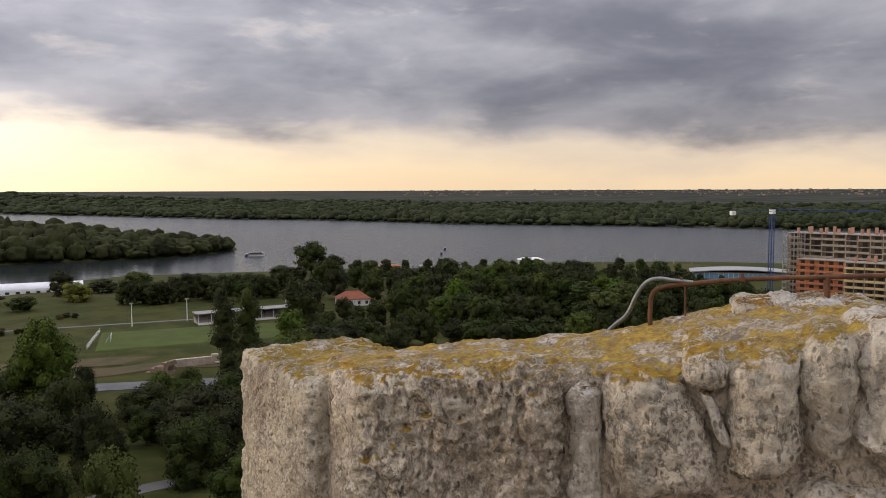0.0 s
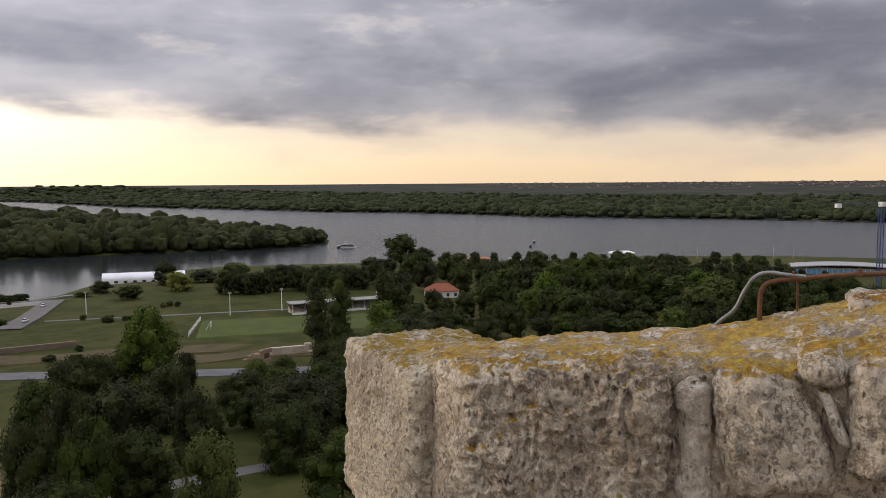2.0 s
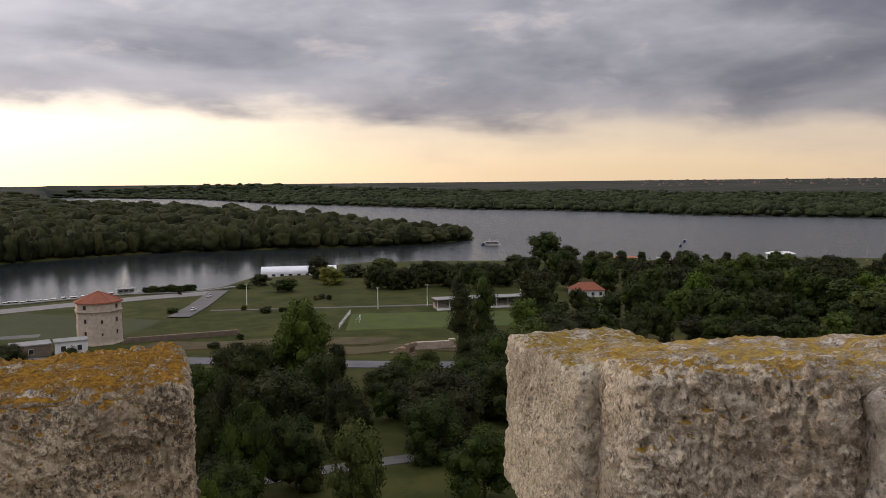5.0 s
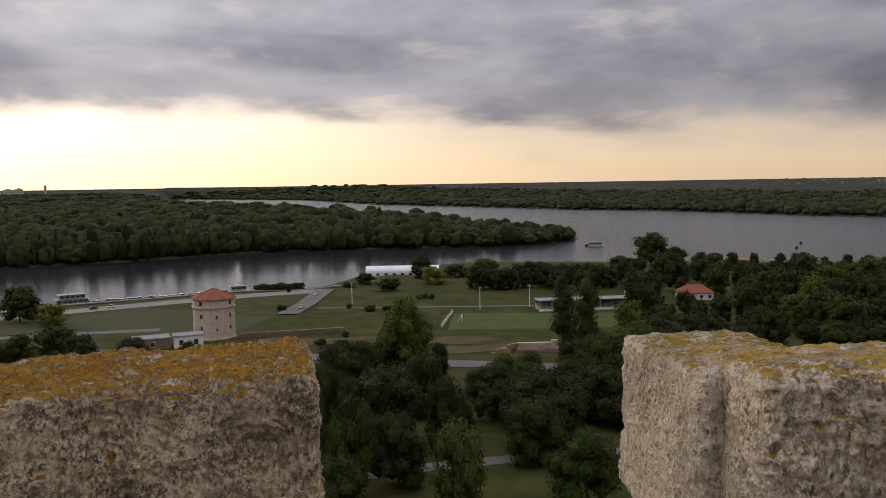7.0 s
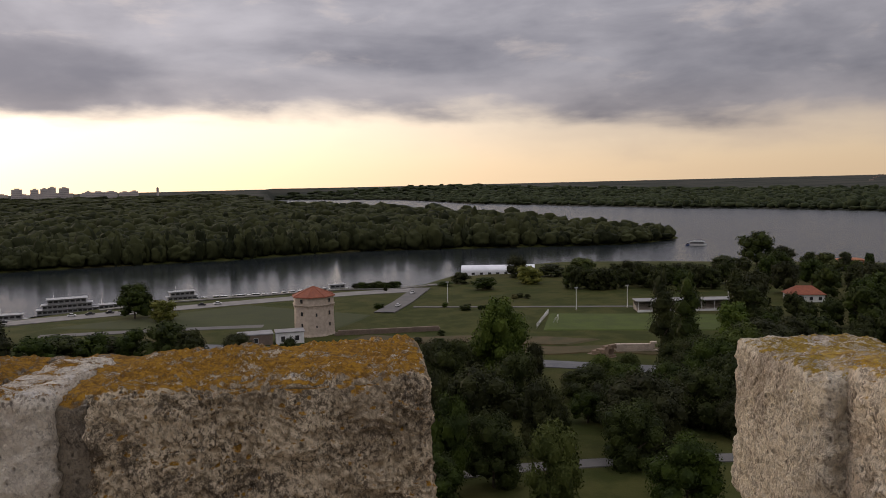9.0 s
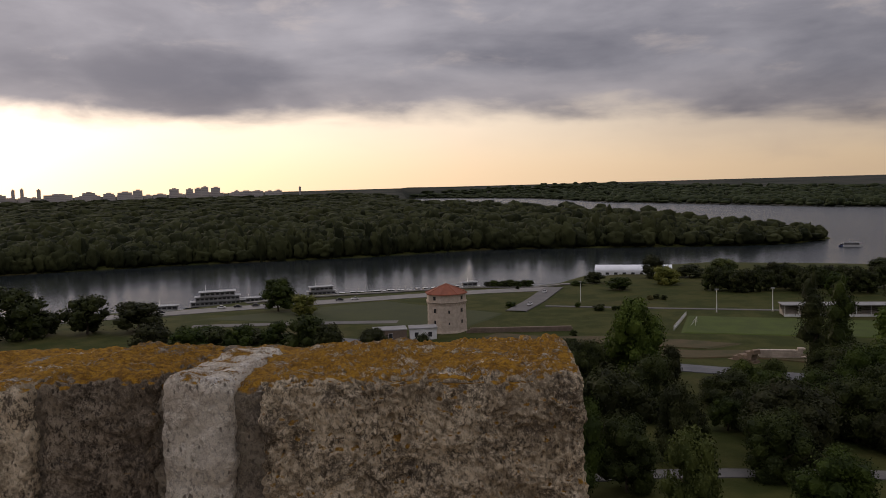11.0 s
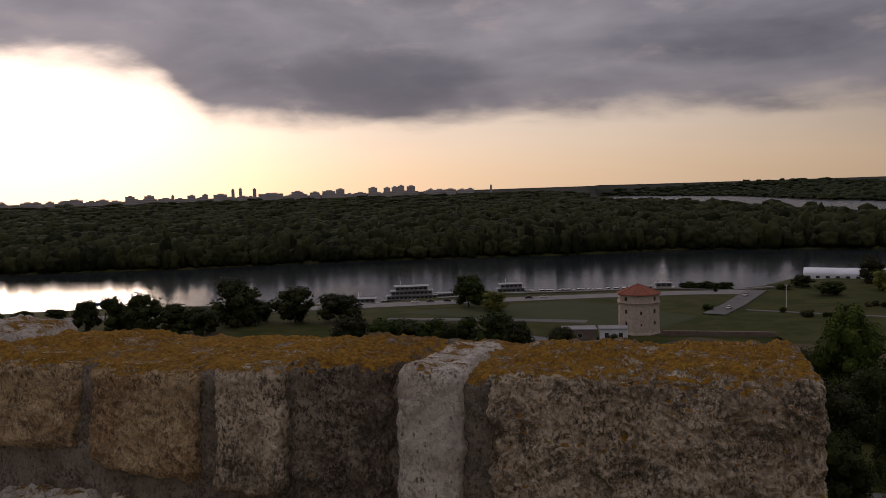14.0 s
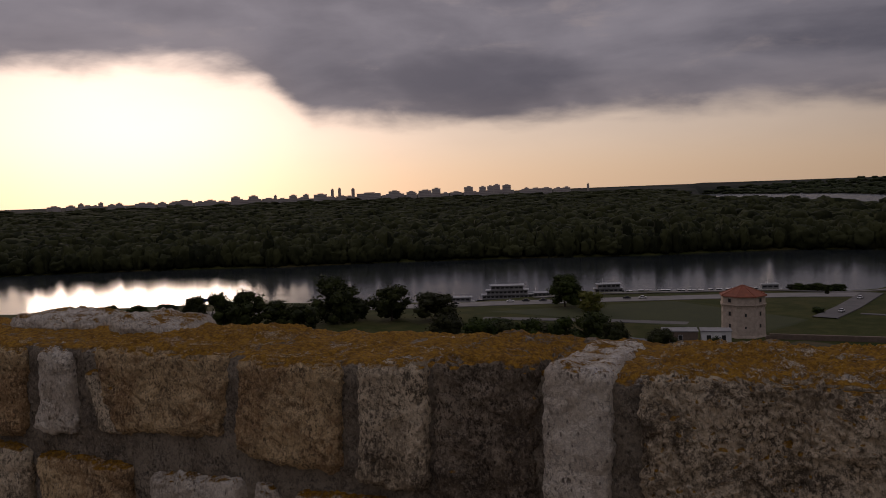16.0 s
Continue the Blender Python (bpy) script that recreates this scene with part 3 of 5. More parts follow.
stone("stone", F1, [(0.362, 65.808), (0.400, 65.806), (0.398, 65.842), (0.352, 65.830)], 0.0, 0.2, STONE_M1, 0.0046, 0.006, 0.012, 0.0, 11)
stone("stone", F1, [(0.394, 65.752), (0.406, 65.748), (0.384, 65.802), (0.374, 65.804)], 0.004, 0.12, STONE_WHITE, 0.0046, 0.003, 0.004, 0.0, 13)
stone("stone", F1, [(0.408, 65.712), (0.472, 65.738), (0.463, 65.852), (0.404, 65.838)], -0.004, 0.11, STONE_M1, 0.0046, 0.010, 0.022, 0.0, 17)
stone("stone", F1, [(0.478, 65.748), (0.520, 65.745), (0.520, 65.874), (0.472, 65.858)], 0.0, 0.11, STONE_SIDE, 0.0046, 0.009, 0.02, 0.0, 19)
stone("stone", F1, [(0.522, 65.75), (0.72, 65.76), (0.72, 65.90), (0.522, 65.880)], -0.004, 0.14, STONE_WHITE, 0.0046, 0.010, 0.02, 0.0, 23)
stone("stone", F1, [(0.415, 65.76), (0.60, 65.76), (0.60, 65.866), (0.425, 65.862)], 0.27, 0.40, STONE_WHITE, 0.0046, 0.008, 0.012, 0.0, 27)
stone("stone", F1, [(0.30, 65.45), (0.44, 65.47), (0.46, 65.690), (0.30, 65.665)], 0.0, 0.2, STONE_WHITE, 0.0046, 0.008, 0.016, 0.0, 29)
stone("stone", F1, [(0.475, 65.48), (0.70, 65.50), (0.70, 65.728), (0.47, 65.715)], 0.0, 0.2, STONE_WHITE, 0.0046, 0.008, 0.016, 0.0, 31)

stone("mortar_core", F2, [(0.01, 65.16), (3.0, 65.10), (3.0, 65.70), (0.01, 65.730)], 0.022, 0.37, MORTAR, 0.0065, 0.009, 0.012, 0.005, 51, "dark mortar fill crusted with lichen")
stone("corner_block", F2, [(-0.022, 65.26), (0.472, 65.26), (0.476, 65.735), (-0.004, 65.742)], 0.0, 0.368, STONE_M2, 0.0023, 0.014, 0.010, 0.016, 53, "big weathered corner block")
stone("stone", F2, [(0.545, 65.26), (0.642, 65.26), (0.636, 65.742), (0.522, 65.740)], -0.006, 0.30, STONE_WHITE, 0.0046, 0.008, 0.02, 0.010, 55)
stone("stone", F2, [(0.662, 65.30), (0.842, 65.30), (0.838, 65.742), (0.648, 65.738)], 0.008, 0.36, STONE_DARK, 0.0046, 0.014, 0.02, 0.014, 57)
stone("stone", F2, [(0.858, 65.500), (1.008, 65.495), (0.990, 65.728), (0.850, 65.734)], -0.004, 0.36, STONE_M2, 0.0046, 0.010, 0.022, 0.014, 59)
stone("stone", F2, [(1.046, 65.505), (1.290, 65.525), (1.270, 65.722), (1.030, 65.728)], -0.008, 0.36, STONE_RUSTY, 0.0046, 0.010, 0.026, 0.012, 61)
stone("stone", F2, [(1.322, 65.545), (1.640, 65.540), (1.668, 65.728), (1.305, 65.726)], 0.0, 0.36, STONE_RUSTY, 0.0046, 0.012, 0.022, 0.012, 63)
stone("stone", F2, [(1.590, 65.532), (1.660, 65.530), (1.695, 65.665), (1.665, 65.665)], -0.003, 0.2, STONE_M2, 0.0046, 0.005, 0.012, 0.0, 65)
stone("stone", F2, [(1.735, 65.515), (1.880, 65.515), (1.835, 65.712), (1.745, 65.700)], -0.004, 0.30, STONE_WHITE, 0.0046, 0.010, 0.02, 0.0, 67)
stone("stone", F2, [(1.925, 65.490), (2.30, 65.470), (2.28, 65.695), (1.900, 65.705)], 0.0, 0.34, STONE_RUSTY, 0.0046, 0.012, 0.024, 0.0, 69)
stone("stone", F2, [(2.34, 65.46), (2.75, 65.45), (2.75, 65.69), (2.33, 65.69)], 0.0, 0.34, STONE_M2, 0.0046, 0.012, 0.024, 0.0, 71)
stone("stone", F2, [(1.62, 65.66), (1.85, 65.66), (1.84, 65.748), (1.66, 65.738)], 0.20, 0.385, STONE_WHITE, 0.0046, 0.010, 0.02, 0.0, 72)
stone("stone", F2, [(1.93, 65.64), (2.25, 65.64), (2.24, 65.732), (1.95, 65.738)], 0.22, 0.39, STONE_WHITE, 0.0046, 0.012, 0.02, 0.0, 74)
LOWER = [(0.68, 0.84, STONE_RUSTY), (0.875, 1.14, STONE_M2), (1.19, 1.252, STONE_WHITE), (1.272, 1.525, STONE_WHITE), (1.585, 1.875, STONE_RUSTY), (1.915, 2.12, STONE_M2), (2.16, 2.5, STONE_RUSTY)]
for k, (a, b, m) in enumerate(LOWER):
    stone("stone", F2, [(a + 0.01, 65.25), (b - 0.005, 65.25), (b, 65.458 + 0.008 * (k % 3)), (a, 65.462 + 0.007 * (k % 2))], -0.004, 0.2, m, 0.0046, 0.010, 0.02, 0.0, 80 + k)


# ---- the round tower under the parapet ----
def ring(name, centre, r0, r1, z0, z1, mat, label, category, wave=0.0, sides=96, kind="structure"):
    """A thick round wall."""
    verts, faces = [], []
    for i in range(sides):
        a = 2 * math.pi * i / sides
        k = 1 + wave * noise.noise((math.cos(a) * 6, math.sin(a) * 6, z0))
        for r, z in ((r0, z0), (r1 * k, z0), (r1 * k, z1), (r0, z1)):
            verts.append((centre[0] + r * math.cos(a), centre[1] + r * math.sin(a), z))
    for i in range(sides):
        j = (i + 1) % sides
        for k in range(4):
            m = (k + 1) % 4
            faces.append((4 * i + k, 4 * j + k, 4 * j + m, 4 * i + m))
    return tagged(mesh_object(name, verts, faces, mat), label, category, kind=kind)


KEEP = (-0.9, -2.0)
ring("wall_parapet", KEEP, 3.06, 3.62, 64.2, 65.14, STONE_M2, "low round limestone parapet wall under the raised blocks", "wall", 0.004)
ring("wall_tower", KEEP, 2.4, 3.60, 40.0, 64.2, STONE_M2, "round limestone tower shaft", "wall", 0.004)
ring("floor", KEEP, 0.02, 3.06, 64.10, 64.30, CONCRETE, "worn stone floor of the tower top", "floor")


# ---- iron bracket and strip on the parapet ----
def on_m1(s, z, d=0.34):
    o, a, n = F1[0]
    return Vector((o[0] + a[0] * s + n[0] * d, o[1] + a[1] * s + n[1] * d, z))


def bar(name, points, mat, parent, wide, thick, label=""):
    """A bent bar of flat section along the points."""
    cu = bpy.data.curves.new(name, "CURVE")
    cu.dimensions, cu.bevel_depth, cu.bevel_resolution = "3D", 0.5, 2
    sp = cu.splines.new("BEZIER")
    sp.bezier_points.add(len(points) - 1)
    for q, c in zip(sp.bezier_points, points):
        q.co = c
        q.handle_left_type = q.handle_right_type = "AUTO"
    cu.bevel_depth = wide / 2
    ob = new("temp", cu)
    me = bpy.data.meshes.new_from_object(ob.evaluated_get(bpy.context.evaluated_depsgraph_get()))
    bpy.data.objects.remove(ob)
    me.name = name
    me.materials.clear()
    me.materials.append(mat)
    made = new(name, me)
    made.parent = parent
    return tagged(made, label)


rail = anchor("iron_rail", Matrix.Identity(4), "rusty bent iron bracket rail fixed into the parapet top", "rail")
bar("bent_bar", [on_m1(0.316, 65.80), on_m1(0.314, 65.842), on_m1(0.319, 65.866), on_m1(0.332, 65.873), on_m1(0.365, 65.878), on_m1(0.42, 65.885), on_m1(0.547, 65.893), on_m1(0.66, 65.899), on_m1(0.80, 65.905)], RUST, rail, 0.0068, 0.005)
bar("post", [on_m1(0.545, 65.82), on_m1(0.5455, 65.86), on_m1(0.545, 65.894)], RUST, rail, 0.0078, 0.008)
bar("thin_pin", [on_m1(0.362, 65.81), on_m1(0.362, 65.85), on_m1(0.361, 65.878)], RUST, rail, 0.003, 0.003)
for a in (0.356, 0.437):
    clip = bmesh.new()
    c = on_m1(a, 65.8795 + (a - 0.356) * 0.09)
    bmesh.ops.create_cube(clip, size=1.0, matrix=Matrix.Translation(c) @ Matrix.Rotation(math.atan2(F1[0][1][1], F1[0][1][0]), 4, "Z") @ Matrix.Diagonal((0.010, 0.008, 0.0075, 1)))
    bmesh.ops.bevel(clip, geom=clip.edges[:], offset=0.0015, segments=2, affect="EDGES")
    rod(clip, c + Vector((0, 0, 0.003)), c + Vector((0, 0, 0.008)), 0.002)
    part("clamp", clip, RUST, rail, "small rusty bolted clamp")
bar("strip", [on_m1(0.245, 65.795), on_m1(0.262, 65.813), on_m1(0.281, 65.831), on_m1(0.296, 65.862), on_m1(0.310, 65.880), on_m1(0.325, 65.8845), on_m1(0.345, 65.8825), on_m1(0.372, 65.8805)], ZINC, rail, 0.0062, 0.003, "grey galvanised earthing strip")


# ---- roads, paths, pitch ----
def strip(name, line, width, mat, label, category, lift=0.25, kind="structure", parts=10):
    """A paved band draped on the ground along a line of places."""
    pts = []
    for (x0, y0), (x1, y1) in zip(line, line[1:]):
        pts += [Vector((x0 + (x1 - x0) * k / parts, y0 + (y1 - y0) * k / parts)) for k in range(parts)]
    pts.append(Vector(line[-1]))
    verts, faces = [], []
    for i, c in enumerate(pts):
        d = (pts[min(i + 1, len(pts) - 1)] - pts[max(i - 1, 0)]).normalized()
        n = Vector((-d.y, d.x)) * width / 2
        for e, drop in ((n, 0.5), (n, 0.0), (-n, 0.0), (-n, 0.5)):
            q = c + e
            verts.append((q.x, q.y, max(ground_at(q.x, q.y), ground_at(c.x, c.y)) + lift - drop))
    for i in range(len(pts) - 1):
        faces += [(4 * i + k, 4 * i + k + 1, 4 * i + k + 5, 4 * i + k + 4) for k in range(3)]
    return tagged(mesh_object(name, verts, [f[::-1] for f in faces], mat), label, category, kind=kind)


def patch(name, corners, mat, label, category, lift=0.25, ragged=5.0):
    """A flat field: the corners in order."""
    n = 24
    c = [Vector(q) for q in corners]
    verts = []
    for j in range(n + 1):
        for i in range(n + 1):
            u, v = i / n, j / n
            q = (c[0] * (1 - u) + c[1] * u) * (1 - v) + (c[3] * (1 - u) + c[2] * u) * v
            q = q + Vector((noise.noise((q.x * 0.04, q.y * 0.04, 3)), noise.noise((q.x * 0.04, q.y * 0.04, 7)))) * ragged
            rim = i in (0, n) or j in (0, n)
            verts.append((q.x, q.y, ground_at(q.x, q.y) + (-0.4 if rim else lift)))
    faces = [(j * (n + 1) + i, j * (n + 1) + i + 1, (j + 1) * (n + 1) + i + 1, (j + 1) * (n + 1) + i) for j in range(n) for i in range(n)]
    return tagged(mesh_object(name, verts, faces, mat), label, category, kind="structure")


strip("road", [(-150, 300), (-60, 282), (-6, 268), (15, 259), (48, 250), (100, 240), (170, 215)], 9.5, ASPHALT, "grey asphalt road through the park", "road")
strip("path", [(-60, 128), (-11, 146), (2, 151), (18, 155), (47, 160), (85, 172), (120, 190)], 4.8, PAVING_DARK, "grey paved park path", "path")
strip("promenade", [(-420, 230), (-330, 285), (-245, 340), (-170, 386), (-120, 415), (-78, 437), (-40, 450)], 15.0, PAVING, "pale paved riverside promenade", "promenade")
strip("quay_path", [(-205, 400), (-150, 440), (-110, 462), (-70, 470), (-30, 472)], 4.5, PAVING, "narrow pale quay path beside the moorings", "path")
strip("parking_road", [(-52, 368), (-47, 400), (-42, 455)], 10.0, PAVING_DARK, "pale paved access road down to the quay", "road", 0.45)
strip("tower_lane", [(-190, 318), (-140, 330), (-100, 336)], 7.0, PAVING_DARK, "grey paved lane beside the old tower", "road")
strip("stadium_path", [(-40, 385), (0, 381), (32, 379), (62, 377), (110, 372)], 3.0, PAVING_DARK, "grey path behind the sports ground", "path")
patch("pitch", [(17, 318), (100, 312), (104, 352), (22, 361)], PITCH, "mown green football pitch", "pitch", 0.25, 0.4)
patch("earth_bank", [(-62, 296), (30, 290), (44, 300), (-55, 312)], DIRT, "bare brown earth bank with dry grass", "earth", 0.4)
patch("earth_plot", [(-5, 276), (60, 270), (62, 284), (-5, 290)], DIRT, "bare reddish earth beside the road", "earth", 0.4)
patch("meadow", [(-205, 335), (-62, 322), (-55, 362), (-125, 402)], MEADOW, "mown grass slope round the old tower", "grass", 0.2, 1.5)

# ---- trees ----
TEMPLATES = {}
TREE_LABEL = {0: "broad leafy deciduous tree with a dark green crown", 1: "rounded young tree with bright green leaves", 2: "tall slender dark green poplar", 3: "round tree with olive leaves turning yellow"}


def build_tree(kind, variant, scale, distant):
    """A tree one unit high and two wide: trunk, limbs and a crown of leafy clumps."""
    r = np.random.default_rng(100 * kind + variant)
    top = anchor("tree", Matrix.Identity(4), TREE_LABEL[kind], "tree", "trees of the riverside park")
    bm = bmesh.new()
    thin = 0.055
    rod(bm, (0, 0, -0.03), (r.normal(0, 0.03), r.normal(0, 0.03), 0.34), thin, thin * 0.7, 9)
    rod(bm, (0, 0, 0.32), (r.normal(0, 0.05), r.normal(0, 0.05), 0.82), thin * 0.7, thin * 0.15, 8)
    for k in range(7):
        a, h = r.uniform(0, 6.28), r.uniform(0.26, 0.6)
        rod(bm, (0, 0, h), (0.62 * math.cos(a), 0.62 * math.sin(a), h + r.uniform(0.1, 0.25)), thin * 0.4, thin * 0.1, 6)
    part("trunk", bm, BARK, top)
    lobes = []
    count = 32 if kind != 2 else 14
    for k in range(count):
        if kind == 2:
            h = 0.12 + 0.80 * k / (count - 1)
            wide = 0.14 + 0.72 * math.sin(math.pi * 0.9 * (1 - k / (count - 1)) ** 0.75 + 0.1)
            lobes.append((r.normal(0, 0.16), r.normal(0, 0.16), h, wide, 0.11))
            continue
        h = r.uniform(0.09, 0.88)
        out = math.sqrt(max(0.02, 1 - ((h - 0.46) / 0.50) ** 2)) * r.uniform(0.40, 0.80)
        a = k * 2.4 + r.uniform(-0.5, 0.5)
        size = r.uniform(0.24, 0.44)
        lobes.append((out * math.cos(a), out * math.sin(a), h, size, size * 0.44))
    lobes.append((0, 0, 0.55, 0.55 if kind != 2 else 0.4, 0.34))
    if kind != 2:
        lobes.append((r.normal(0, 0.1), r.normal(0, 0.1), 0.84, 0.34, 0.15))
    v0, f0 = ico(1)
    verts, faces, total = [], [], 0
    for x, y, z, a, h in lobes:
        w = v0 * (1 + r.normal(0, 0.10, (len(v0), 1))) * (a * 0.74, a * 0.74, h * 0.74) + (x, y, z)
        verts.append(w)
        faces += (f0 + total).tolist()
        total += len(w)
    leaves = (1800 if distant else 7600) if kind != 2 else 2600
    weight = np.array([l[3] ** 2 for l in lobes])
    pick = r.choice(len(lobes), leaves, p=weight / weight.sum())
    n = r.normal(0, 1, (leaves, 3))
    n /= np.linalg.norm(n, axis=1)[:, None]
    n[:, 2] = np.where(n[:, 2] < -0.55, -n[:, 2], n[:, 2])
    L = np.array(lobes)[pick]
    swell = r.uniform(0.72, 1.16, (leaves, 1)) + (r.random((leaves, 1)) < 0.10) * 0.16
    c = L[:, :3] + n * np.c_[L[:, 3], L[:, 3], L[:, 4]] * swell
    size = r.uniform(0.12, 0.28, (leaves, 1)) * (1.85 if distant else 1.0)
    t1 = np.cross(n + r.normal(0, 0.45, (leaves, 3)), r.normal(0, 1, (leaves, 3)))
    t1 /= np.linalg.norm(t1, axis=1)[:, None]
    t2 = np.cross(n + r.normal(0, 0.45, (leaves, 3)), t1)
    t2 /= np.maximum(np.linalg.norm(t2, axis=1)[:, None], 1e-3)
    unit = np.array([1 / scale[0], 1 / scale[0], 1 / scale[1]])
    quad = np.stack([c + (t1 * 1.2) * size * unit, c + t2 * size * 0.8 * unit, c - (t1 * 1.2) * size * unit, c - t2 * size * 0.8 * unit], 1).reshape(-1, 3)
    verts.append(quad)
    faces += (np.arange(leaves * 4).reshape(-1, 4) + total).tolist()
    ob = mesh_object("crown", np.concatenate(verts).tolist(), faces, {0: LEAF, 1: LEAF_LIGHT, 2: LEAF, 3: LEAF_OLIVE}[kind], top)
    return top


tree_rng = random.Random(11)


def plant(x, y, top_z, half, kind):
    g = ground_at(x, y) - 0.1
    high = max(top_z - g, 2.5)
    variant = tree_rng.randrange({0: 9, 1: 4, 2: 2, 3: 2}[kind])
    turn = Matrix.Translation((x, y, g)) @ Matrix.Rotation(tree_rng.uniform(0, 6.28), 4, "Z")
    distant = math.hypot(x, y) > 285
    if (kind, variant, distant) not in TEMPLATES:
        base = {0: (7.0, 15.0), 1: (5.5, 13.0), 2: (4.2, 24.0), 3: (8.0, 12.0)}[kind]
        ob = build_tree(kind, variant, base, distant)
        ob.matrix_basis = turn @ Matrix.Diagonal((half, half, high, 1))
        TEMPLATES[kind, variant, distant] = ob
        return ob
    ob = TEMPLATES[kind, variant, distant]
    return copy_thing(ob, turn @ Matrix.Diagonal((half / ob.scale.x, half / ob.scale.y, high / ob.scale.z, 1)))


PARK = [(1, 240, 31.5, 8.5, 1), (11, 235, 18.7, 3.7, 0), (-13, 225, 22.3, 6.7, 0), (-5, 170, 27.4, 9.0, 0), (4, 195, 24.8, 7.2, 0), (9, 160, 26.1, 5.4, 0), (-9, 135, 31.0, 4.8, 0), (-1, 140, 25.0, 5.9, 0), (23, 214, 16.6, 7.2, 0), (27, 193, 16.9, 5.8, 0), (31, 167, 26.4, 9.0, 0), (26, 153, 23.2, 6.5, 0), (44, 200, 20.7, 6.5, 0), (30, 127, 25.1, 6.4, 0), (9, 124, 28.5, 4.6, 1)]
SLOPE = [(55, 208, 24.7, 8.3, 0), (47, 184, 22.9, 7.4, 0), (69, 235, 22.9, 8.6, 1), (84, 257, 21.7, 10.5, 0), (55, 192, 24.4, 7.7, 0), (51, 247, 39.0, 4.4, 2), (59, 251, 38.0, 4.4, 2), (94, 316, 31.0, 4.8, 2), (-12, 150, 31.0, 4.8, 0), (-16, 164, 24.6, 4.6, 0), (-19, 229, 20.7, 5.7, 0), (-21, 189, 23.9, 6.0, 0), (-13, 114, 24.6, 2.5, 1), (-18, 139, 29.0, 4.4, 0)]
SHORE_TREES = [(-20, 475, 13.7, 6.4, 0), (-29, 464, 9.8, 4.9, 0), (-6, 445, 14.2, 7.1, 0), (14, 500, 20.9, 7.4, 0), (20, 470, 17.5, 8.6, 3), (35, 504, 14.5, 8.9, 0), (56, 517, 17.1, 9.5, 1), (152, 539, 14.8, 9.5, 0), (178, 557, 29.6, 12.8, 0), (190, 543, 19.7, 8.5, 0), (179, 488, 12.7, 11.0, 0), (196, 482, 15.4, 7.0, 0), (181, 466, 12.4, 8.8, 0)]
TOWER_TREES = [(-169, 363, 23.2, 9.0, 0), (-152, 354, 17.1, 6.8, 3), (-140, 266, 17.5, 6.3, 0), (-114, 267, 20.9, 7.7, 0), (-128, 271, 18.3, 6.3, 0), (-105, 265, 18.3, 6.0, 0), (-88, 266, 17.2, 5.9, 0), (-70, 261, 16.0, 3.8, 0), (-155, 257, 18.1, 7.4, 0), (-152, 270, 15.6, 6.5, 0), (-171, 258, 19.6, 7.6, 0), (-5, 245, 17.4, 5.2, 0)]
QUAY_TREES = [(-311, 252, 21.2, 5.9, 0), (-287, 249, 24.3, 7.0, 0), (-273, 250, 25.4, 8.1, 0), (-261, 256, 20.6, 7.7, 0), (-250, 262, 19.2, 7.6, 0), (-251, 285, 28.6, 10.4, 0), (-247, 295, 18.1, 6.8, 0), (-228, 298, 23.8, 8.7, 0), (-208, 306, 20.1, 10.4, 0), (-164, 286, 13.1, 7.0, 0), (-145, 285, 12.7, 6.8, 0)]
for group in (PARK, SLOPE, SHORE_TREES, TOWER_TREES, QUAY_TREES):
    for x, y, z, half, sort in group:
        plant(x, y, z, half * (1.15 if group is QUAY_TREES else 1.0), sort)
# the dark row behind the sports ground
for k in range(24):
    b = radians(5.4 + 0.45 * k)
    r = 452 + tree_rng.uniform(-14, 22)
    plant(r * math.sin(b), r * math.cos(b), 19.5 + tree_rng.uniform(-1.5, 1.5), tree_rng.uniform(5.0, 6.5), 0)
# the wood that fills the bank upstream
for ring_r, b0, b1, step, low, high in ((296, 16.5, 56, 2.3, 10, 14), (335, 17.5, 56, 2.0, 13, 18), (378, 17.5, 52, 1.9, 14, 19), (425, 18.0, 49, 1.7, 14, 19), (475, 18.0, 48, 1.7, 12, 17), (530, 17.0, 47, 1.6, 9, 14), (590, 19.5, 47, 1.9, 6, 10)):
    b = b0
    while b < b1:
        bb, r = b + tree_rng.uniform(-0.5, 0.5), ring_r + tree_rng.uniform(-16, 16)
        by_house = 18.6 < bb < 22.6
        tall = tree_rng.uniform(low, high)
        if bb > 44.3 and r > 430:
            tall *= 0.5
        if by_house and r < 405:
            tall *= 0.72
        half = tall * tree_rng.uniform(0.38, 0.52)
        x, y = r * math.sin(radians(bb)), r * math.cos(radians(bb))
        if not (by_house and 370 < r < 425):
            plant(x, y, ground_at(x, y) + tall, half, 1 if tree_rng.random() < 0.14 else (2 if tree_rng.random() < 0.07 else 0))
        b += step * 0.8
# undergrowth and smaller trees between the park trees
for r0, r1, b0, b1, count, low, high in ((120, 140, -9, -3, 3, 7, 11), (172, 238, -7, 9, 6, 6, 11), (170, 240, 8.5, 20, 18, 8, 13), (205, 300, 12.5, 22, 24, 9, 14), (262, 300, 13.5, 24, 10, 8, 12)):
    for k in range(count):
        b, r = radians(tree_rng.uniform(b0, b1)), tree_rng.uniform(r0, r1)
        x, y = r * math.sin(b), r * math.cos(b)
        tall = tree_rng.uniform(low, high)
        if 143 < r < 168 or abs(r - 258) < 12 or math.hypot(x - 40, y - 275) < 14:
            continue
        plant(x, y, ground_at(x, y) + tall, tall * tree_rng.uniform(0.42, 0.58), 1 if tree_rng.random() < 0.2 else 0)
